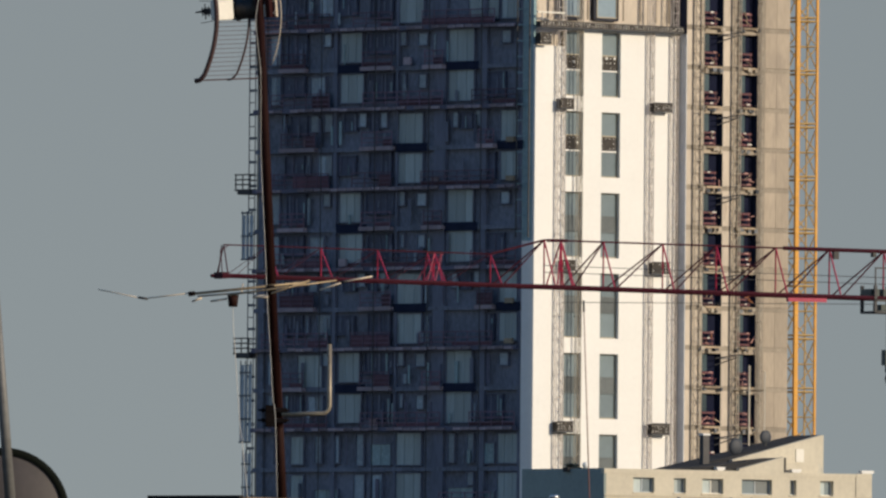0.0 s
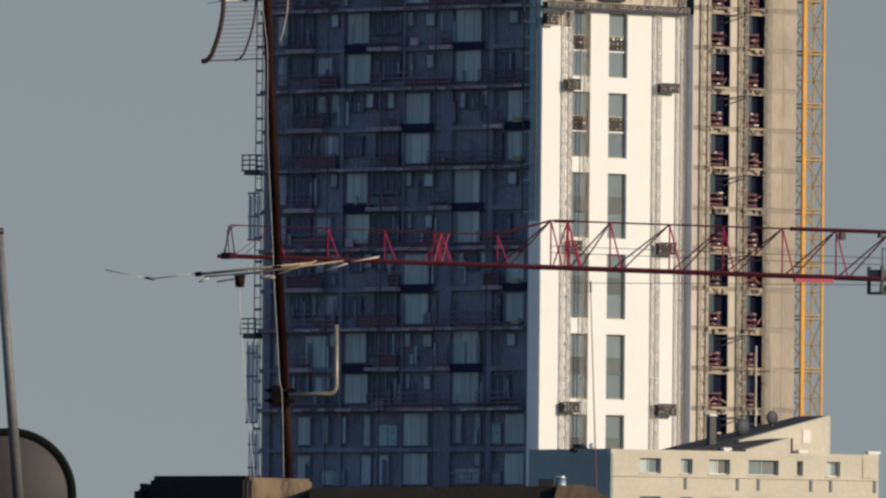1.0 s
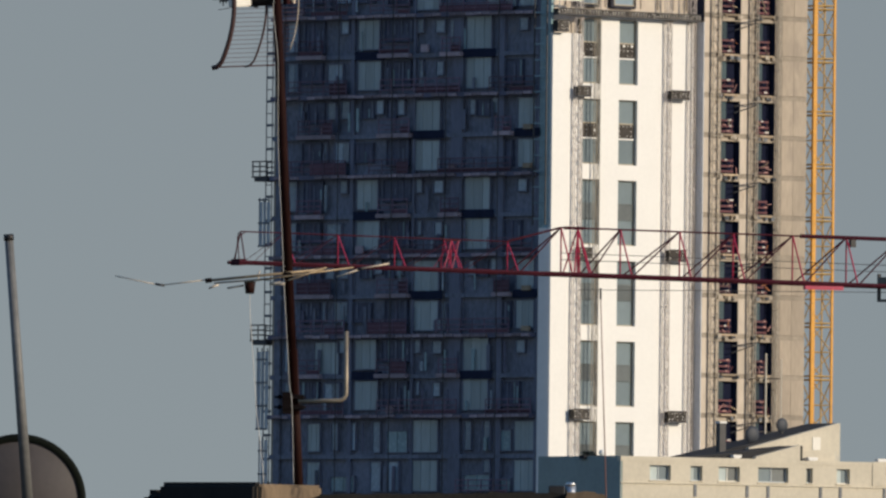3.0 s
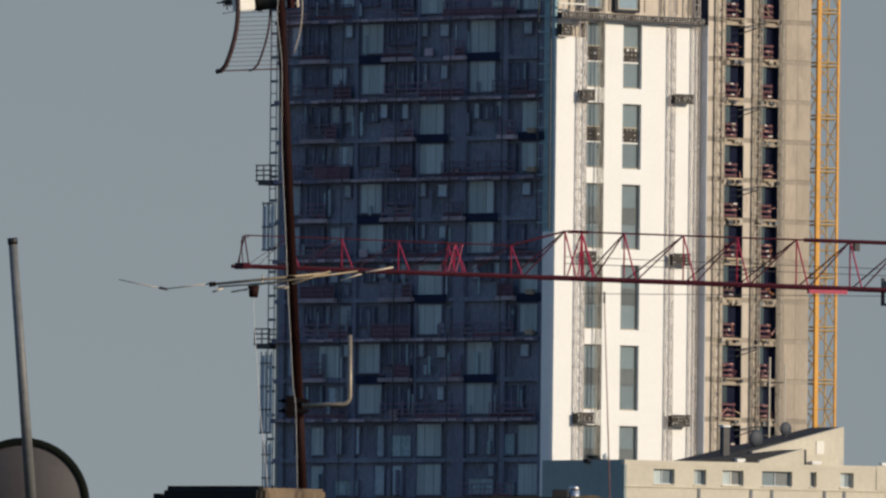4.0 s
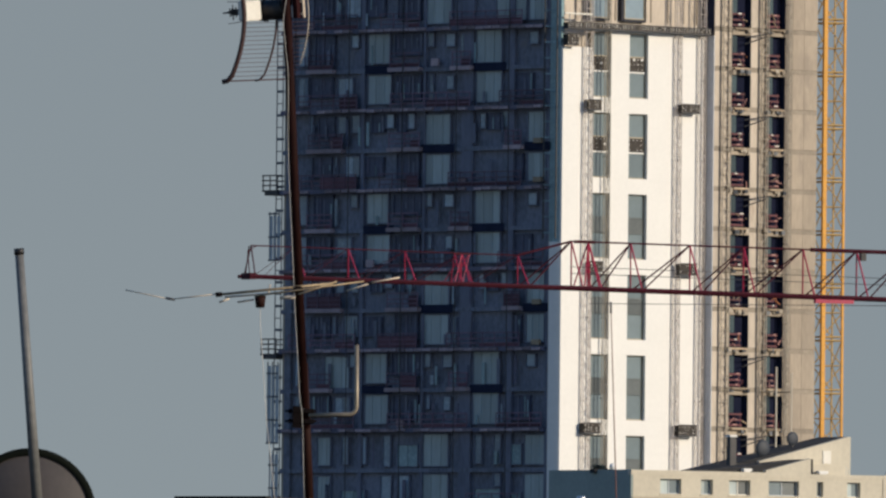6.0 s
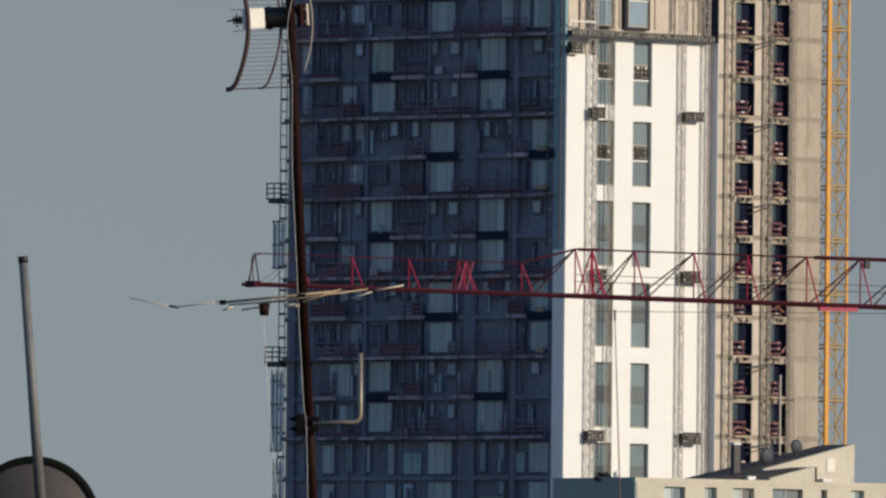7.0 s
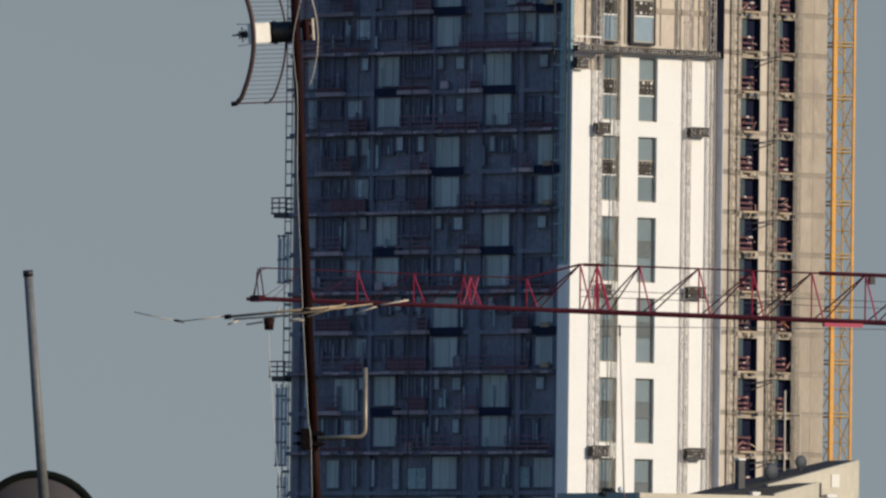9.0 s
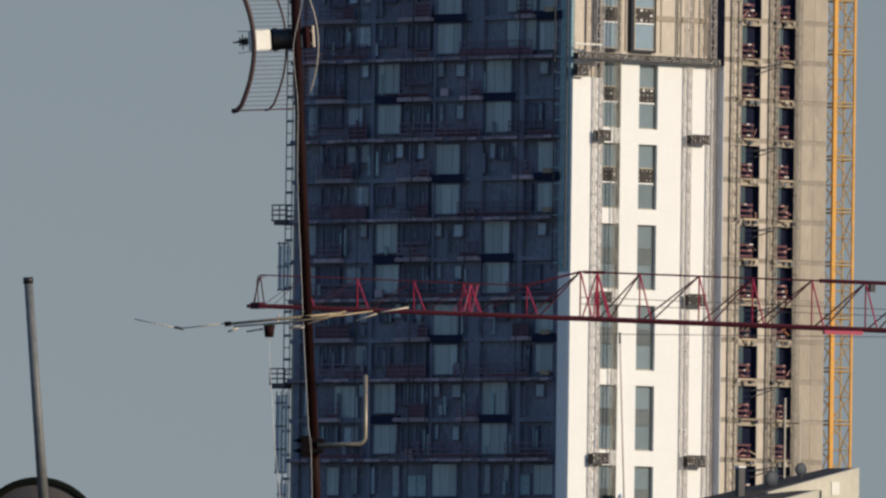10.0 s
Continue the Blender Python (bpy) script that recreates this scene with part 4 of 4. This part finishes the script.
for k in range(60):
    c = Vector((random.gauss(-0.1, 0.22), random.gauss(0, 0.2), 0.2 + abs(random.gauss(0, 0.13))))
    d = Vector((random.uniform(-1, 1), random.uniform(-1, 1), random.uniform(-0.4, 1))).normalized() * 0.22
    e = d.cross(Vector((0.3, 0.5, 0.8))).normalized() * 0.09
    b.faces.new([b.verts.new(c + p) for p in (-d, e, d, -e)])
part("leaves", b, M_GREEN, bush)
bpart("box", M_ROOF, bush, (-0.7, 0.7, -0.3, 0.3, -0.1, 0.2))

# ---------------------------------------------------------------- near roof with its antennas
near = thing("near_house", pose(0, 0, 0), "old house whose dark roof edge carries antennas", "building")
bpart("body", M_SOOT_SHADE, near, (-14, 16, 66.9, 80, 0, 18.80))
b = bmesh.new()
ridge = [(-0.40, 18.80)]
for k in range(31):
    x = -0.40 + k * 0.0225
    ridge.append((x, 18.897 + 0.012 * k / 31 + random.uniform(-0.003, 0.003)))
ridge.append((0.30, 18.80))
prism(b, ridge, 66.98, 67.5)
part("parapet", b, M_SOOT_SHADE, near, "sooty broken roof parapet")
for name, x0, x1, top, m, label in (("ridge_mortar", 0.24, 0.60, 18.914, M_SOOT_SHADE, "black sooty mortar ridge"), ("ridge_end", 0.57, 0.79, 18.918, M_OLDCONC, "brown weathered mortar ridge end")):
    b = bmesh.new()
    hump = [(x0, 18.80)]
    for k in range(19):
        t = k / 18
        fall = max(0.0, (t - 0.45) / 0.55) if name == "ridge_end" else 0.0
        hump.append((x0 + (x1 - x0) * t, 18.80 + (top - 18.80) * min(1, 8 * t + 0.5) * (1 - 0.5 * fall ** 2) + random.uniform(-0.004, 0.004)))
    hump.append((x1, 18.80))
    prism(b, hump, 67.02 + (0.03 if name == "ridge_mortar" else 0), 67.6)
    part(name, b, m, near, label)

# chimney block with one sunlit face; the other has shade painted black, with moss
chim = thing("chimney", pose(-0.634, 67.15, 0, 0, 0, 50), "weathered concrete chimney block with chipped corner", "chimney")
b = bmesh.new()
box(b, 0, 0.39, 0.005, 0.485, 18.7, 18.938)
bmesh.ops.bevel(b, geom=b.edges[:], offset=0.012, segments=2, affect="EDGES")
part("block", b, M_OLDCONC, chim)
b = bmesh.new()
box(b, -0.014, 0.05, 0.012, 0.530, 18.7, 18.945)
bmesh.ops.bevel(b, geom=b.edges[:], offset=0.018, segments=3, affect="EDGES")
part("sooty_cap", b, M_SOOT_SHADE, chim, "mossy chimney face away from the sun, its shade painted black")
b = bmesh.new()
box(b, -0.01, 0.3, 0.535, 0.63, 18.7, 18.915)
bmesh.ops.bevel(b, geom=b.edges[:], offset=0.03, segments=3, affect="EDGES")
part("step", b, M_SOOT_SHADE, chim)

Y = 67.4
# leaning rusty mast
mast = thing("antenna_mast", pose(-0.489, Y, 18.93), "leaning rusty steel antenna mast clamped together from two tubes", "mast")
MB, MT = Vector((-0.489, Y, 18.90)), Vector((-0.608, Y, 21.40))


def on_mast(z):
    return MB.lerp(MT, (z - MB.z) / (MT.z - MB.z))


def local_part(name, b, material, parent, label=""):
    b.transform(parent.matrix_world.inverted())
    return part(name, b, material, parent, label)


SHIFT = Vector((0.014, 0, 0))
b = bmesh.new()
tube(b, on_mast(19.22), on_mast(21.40) - SHIFT, 0.0182, 16)
local_part("upper_tube", b, M_RUST_DARK, mast, "dark red-brown upper tube")
b = bmesh.new()
q0, q1 = on_mast(18.90) + Vector((0.006, 0.012, 0)), on_mast(19.48) + Vector((0.003, 0.024, 0))
tube(b, q0, q1, 0.0178, 16)
local_part("lower_tube", b, M_RUST, mast)
b = bmesh.new()
c = on_mast(19.268) - 0.3 * SHIFT
for dz in (-0.030, 0.012):
    box(b, c.x - 0.042, c.x + 0.042, Y - 0.03, Y + 0.05, c.z + dz, c.z + dz + 0.018)
box(b, c.x - 0.044, c.x - 0.012, Y - 0.028, Y + 0.04, c.z - 0.046, c.z + 0.040)
for dz in (-0.02, 0.02):
    tube(b, (c.x - 0.075, Y - 0.01, c.z + dz), (c.x + 0.05, Y - 0.01, c.z + dz), 0.005, 8)
    tube(b, (c.x - 0.06, Y - 0.01, c.z + dz), (c.x - 0.048, Y - 0.01, c.z + dz), 0.011, 6)
bmesh.ops.bevel(b, geom=[e for e in b.edges if e.calc_length() > 0.06], offset=0.002, segments=1, affect="EDGES")
local_part("clamp", b, M_DARKRUST, mast, "rusty bolted steel clamp")
bend = [(c.x + 0.02, Y - 0.02, 19.272), (-0.338, Y - 0.02, 19.276)]
for k in range(7):
    a = radians(90 * k / 6)
    bend.append((-0.333 + 0.033 * math.sin(a), Y - 0.02, 19.309 - 0.033 * math.cos(a)))
bend.append((-0.302, Y - 0.02, 19.553))
b = bmesh.new()
hose(b, bend, 0.0088, 12)
local_part("bent_arm", b, M_PIPE, mast, "bent galvanised steel pipe arm")

# grid dish near the top of the mast
GC = Vector((-0.637, Y + 0.06, 20.892))
grid = thing("grid_antenna", Matrix.Translation(GC) @ pose(0, 0, 0, 3.2, -3.3, -25), "open parabolic grid antenna with curved brown ribs", "antenna")
# local: -x is the way it faces, y runs across the rods
HH, DEPTH = 0.277, 0.084


def bow(z, y=0.0):
    return -DEPTH * (z / HH) ** 2 - 0.035 * (y / 0.30) ** 2


for y, r, m in ((-0.30, 0.0100, M_GRID), (0.0, 0.0045, M_GRID), (0.30, 0.0024, M_ROD)):
    b = bmesh.new()
    reach = HH * (0.80 if y > 0.2 else 1.0)
    pts = [(bow(z, 0), y, z) for z in [reach * (k / 14 - 1) for k in range(29)]]
    if y < 0.2:
        pts = [(pts[0][0] - 0.030, y, pts[0][2] - 0.001), (pts[0][0] - 0.010, y, pts[0][2] + 0.001)] + pts[1:-1] + [(pts[-1][0] - 0.010, y, pts[-1][2] - 0.001), (pts[-1][0] - 0.030, y, pts[-1][2] + 0.001)]
    hose(b, pts, r, 8)
    part("rib", b, m, grid)
b = bmesh.new()
for k in range(33):
    z = -HH + 2 * HH * k / 32
    if abs(z) < 0.05:
        continue
    tube(b, (bow(z), -0.30, z), (bow(z), 0.30, z), 0.0011 if k not in (0, 32) else 0.003, 5)
part("rod", b, M_GRID, grid)["kind"] = "stuff"
b = bmesh.new()
tube(b, (0.035, 0, 0), (-0.075, 0, 0), 0.043, 14)
tube(b, (-0.045, 0, 0), (-0.052, 0, 0), 0.048, 14)
part("feed_base", b, M_BLACK, grid, "black feed base")
b = bmesh.new()
box(b, -0.046, 0.046, -0.016, 0.016, -0.041, 0.041)
bmesh.ops.bevel(b, geom=b.edges[:], offset=0.004, segments=2, affect="EDGES")
b.transform(pose(-0.068, -0.105, 0, 0, 0, 60))
tube(b, (-0.06, -0.02, 0), (-0.06, -0.10, 0), 0.012, 8)
part("feed_housing", b, M_WHITE, grid, "white plastic feed housing")
b = bmesh.new()
tube(b, (-0.150, 0, 0), (-0.236, 0, 0), 0.005, 8, 0.003)
for x, h in ((-0.178, 0.020), (-0.192, 0.030), (-0.205, 0.018)):
    tube(b, (x, 0, -h), (x, 0, h), 0.0026, 6)
    tube(b, (x, -h, 0.004), (x, h, 0.004), 0.0026, 6)
box(b, -0.195, -0.172, -0.012, 0.012, -0.013, 0.013)
for z in (-0.04, 0.04):
    tube(b, (-0.16, 0, z), (-0.215, 0, z * 1.1), 0.0014, 5)
part("feed_dipole", b, M_BLACK, grid, "black spiky feed dipole")
b = bmesh.new()
for dz in (-0.034, 0.012):
    box(b, 0.036, 0.085, -0.03, 0.03, dz, dz + 0.022)
part("mount_bracket", b, M_BLACK, grid, "dark mount bracket")
b = bmesh.new()
box(b, 0.066, 0.090, -0.034, 0.034, -0.038, 0.010)
box(b, 0.066, 0.086, -0.030, 0.030, 0.013, 0.034)
bmesh.ops.bevel(b, geom=b.edges[:], offset=0.003, segments=1, affect="EDGES")
part("mount_block", b, M_WHITE, grid, "white mount block")
b = bmesh.new()
box(b, 0.091, 0.110, -0.04, 0.04, -0.042, 0.042)
part("mount_plate", b, M_REDPL, grid, "dark red mount plate")
b = bmesh.new()
box(b, 0.119, 0.123, -0.008, 0.008, -0.04, 0.045)
box(b, 0.110, 0.119, -0.01, 0.01, -0.03, -0.02)
box(b, 0.110, 0.119, -0.01, 0.01, 0.02, 0.03)
part("u_bolt", b, M_ROD, grid)

# log of rods on a slanting boom
yagi = thing("yagi_antenna", pose(-0.545, Y - 0.03, 19.775), "old aluminium yagi antenna with bent rods on the mast", "antenna")


def rods(name, material, parent, label, *segs):
    b = bmesh.new()
    for p, q, r in segs:
        tube(b, p, q, r, 8)
    return local_part(name, b, material, parent, label)


YY = Y - 0.035
rods("boom", M_BRASS, yagi, "dull brass-coloured boom", ((-0.854, YY, 19.748), (-0.40, YY + 0.02, 19.798), 0.0054))
rods("boom_cap", M_DARKRUST, yagi, "dark boom end cap", ((-0.866, YY, 19.747), (-0.840, YY, 19.750), 0.0095))
rods("long_rod", M_BRASS, yagi, "", ((-0.70, YY - 0.03, 19.745), (-0.276, YY + 0.04, 19.808), 0.0037), ((-0.534, YY - 0.04, 19.752), (-0.384, YY + 0.03, 19.806), 0.004))
rods("bent_rod", M_ROD, yagi, "thin bent rod end", ((-1.226, YY + 0.05, 19.764), (-1.045, YY + 0.03, 19.728), 0.0021), ((-1.045, YY + 0.03, 19.728), (-0.861, YY, 19.751), 0.0025))
rods("rod_joint", M_STEEL_DARK, yagi, "", ((-1.065, YY + 0.03, 19.733), (-1.028, YY + 0.03, 19.727), 0.005))
rods("outer_rod", M_ROD, yagi, "", ((-0.343, YY + 0.01, 19.769), (-0.240, YY + 0.02, 19.804), 0.0034), ((-0.262, YY + 0.02, 19.800), (-0.134, YY + 0.04, 19.825), 0.0034))
rods("rod_clip", M_BLACK, yagi, "", ((-0.262, YY + 0.02, 19.799), (-0.232, YY + 0.02, 19.806), 0.006))
rods("lower_rod", M_ROD, yagi, "", ((-0.852, YY + 0.02, 19.718), (-0.812, YY + 0.02, 19.733), 0.004), ((-0.778, YY, 19.719), (-0.712, YY, 19.730), 0.004), ((-0.61, YY - 0.01, 19.738), (-0.548, YY - 0.01, 19.741), 0.007),
     ((-0.83, YY + 0.06, 19.740), (-0.60, YY + 0.02, 19.760), 0.004))
rods("short_rod", M_ROD, yagi, "", ((-0.655, YY, 19.755), (-0.650, YY + 0.03, 19.790), 0.0035))
b = bmesh.new()
tube(b, (-0.688, YY, 19.698), (-0.688, YY, 19.745), 0.018, 10, 0.024)
local_part("balun_box", b, M_RUST, yagi, "dark brown junction box")
b = bmesh.new()
box(b, -0.556, -0.522, YY + 0.004, YY + 0.05, 19.762, 19.786)
bmesh.ops.bevel(b, geom=b.edges[:], offset=0.004, segments=1, affect="EDGES")
local_part("mast_clamp", b, M_DARKRUST, yagi)


def cable(label, pts, r):
    t = thing("coax_cable", Matrix.Translation(Vector(pts[-1])), label, "cable")
    fine = []
    P = [Vector(p) for p in pts]
    for i in range(len(P) - 1):
        a, p, q, d = P[max(i - 1, 0)], P[i], P[i + 1], P[min(i + 2, len(P) - 1)]
        for k in range(6):
            u = k / 6
            fine.append(0.5 * ((2 * p) + (q - a) * u + (2 * a - 5 * p + 4 * q - d) * u * u + (3 * p - a - 3 * q + d) * u ** 3))
    fine.append(P[-1])
    b = bmesh.new()
    hose(b, fine, r, 8)
    local_part("cable", b, M_CABLE, t)
    return t


cable("white coaxial cable hanging from the yagi antenna", [(-0.688, YY, 19.70), (-0.686, YY, 19.62), (-0.678, YY, 19.516), (-0.668, YY, 19.381), (-0.655, YY, 19.223), (-0.641, YY, 19.111), (-0.623, YY, 18.94)], 0.0013)
cable("white coaxial cable running down the rusty mast", [(-0.545, YY + 0.005, 21.25), (-0.572, YY, 21.046), (-0.606, YY, 20.865), (-0.598, YY, 20.741), (-0.586, YY + 0.012, 20.62), (-0.582, YY + 0.022, 20.3), (-0.564, YY + 0.020, 19.967), (-0.551, YY + 0.010, 19.719),
      (-0.536, YY + 0.010, 19.494), (-0.526, YY - 0.01, 19.337), (-0.515, YY - 0.02, 19.258), (-0.505, YY + 0.006, 18.94)], 0.0010)

# grey pole and dish
pole = thing("steel_pole", pose(-1.549, Y, 18.8), "leaning grey steel pole with a dark cap", "pole")
b = bmesh.new()
tube(b, (-1.557, Y, 18.78), (-1.6505, Y, 19.905), 0.0225, 18, 0.0175)
local_part("tube", b, M_GREYPIPE, pole)
b = bmesh.new()
tube(b, (-1.6505, Y, 19.900), (-1.6525, Y, 19.925), 0.0205, 14)
local_part("cap", b, M_BLACK, pole, "dark plastic cap")
dish = thing("satellite_dish", pose(-1.602, Y + 0.16, 18.865), "grey satellite dish seen from behind, dark rim", "satellite dish")
b = bmesh.new()
R, SEG = 0.262, 48
rings = []
for k in range(1, 11):
    r = R * k / 10
    rings.append([b.verts.new((r * math.cos(a * math.tau / SEG), 0.075 * (r / R) ** 2 - 0.06, r * math.sin(a * math.tau / SEG))) for a in range(SEG)])
centre = b.verts.new((0, -0.06, 0))
for a in range(SEG):
    b.faces.new((centre, rings[0][a], rings[0][(a + 1) % SEG])).smooth = True
    for p, q in zip(rings, rings[1:]):
        b.faces.new((p[a], q[a], q[(a + 1) % SEG], p[(a + 1) % SEG])).smooth = True
part("reflector", b, M_DISH, dish)
b = bmesh.new()
prof = [(R - 0.024, -0.004), (R - 0.006, -0.012), (R + 0.006, 0.0), (R + 0.004, 0.03), (R - 0.01, 0.03)]
loops = [[b.verts.new((r * math.cos(a * math.tau / SEG), y, r * math.sin(a * math.tau / SEG))) for r, y in prof] for a in range(SEG)]
for a in range(SEG):
    p, q = loops[a], loops[(a + 1) % SEG]
    for k in range(len(prof) - 1):
        b.faces.new((p[k], p[k + 1], q[k + 1], q[k])).smooth = True
part("rim", b, M_DISHRIM, dish, "dark mossy rim")
bpart("post", M_STEEL_DARK, dish, (-0.02, 0.02, -0.10, -0.06, -0.09, -0.03))

# thin whip, vent cap and box on the ridge
whip = thing("whip_antenna", pose(0.741, 67.35, 18.85), "thin leaning whip antenna on the roof ridge", "antenna")
b = bmesh.new()
tube(b, (0.743, 67.35, 18.82), (0.709, 67.35, 19.71), 0.0028, 8, 0.002)
local_part("rod", b, M_WHIP, whip)
b = bmesh.new()
tube(b, (0.7095, 67.35, 19.69), (0.7085, 67.35, 19.735), 0.004, 8)
local_part("tip", b, M_BLACK, whip)
vent = thing("vent_cap", pose(0.597, 67.3, 18.914), "small shiny metal vent cap on the roof ridge", "vent")
b = bmesh.new()
tube(b, (0, 0, -0.08), (0, 0, 0.034), 0.021, 20)
tube(b, (0, 0, 0.034), (0, 0, 0.046), 0.024, 20, 0.014)
part("cap", b, M_CHROME, vent)
boxx = thing("roof_box", pose(0.54, 67.3, 18.895), "small dark metal box on the roof ridge", "box")
b = bmesh.new()
box(b, -0.03, 0.034, -0.04, 0.04, -0.03, 0.050)
bmesh.ops.bevel(b, geom=b.edges[:], offset=0.004, segments=1, affect="EDGES")
part("case", b, M_BLACK, boxx)

# scaffold boards along the main decks of the shaded face: one by one
boards = bmesh.new()
box(boards, -0.16, 0.0, -0.40, 0.40, 0.0, 0.20)
board_mesh = to_mesh("scaffold_board", boards, M_BOARD)
for z in (77, 71, 65, 59, 53, 47, 41):
    for k in range(31):
        if random.random() < 0.12:
            continue
        s = part("scaffold_board", board_mesh, None, tower)
        s.location = (-0.285 - random.uniform(0, 0.05), 2.2 + 0.88 * k, z - 0.25 + random.uniform(-0.03, 0.03))
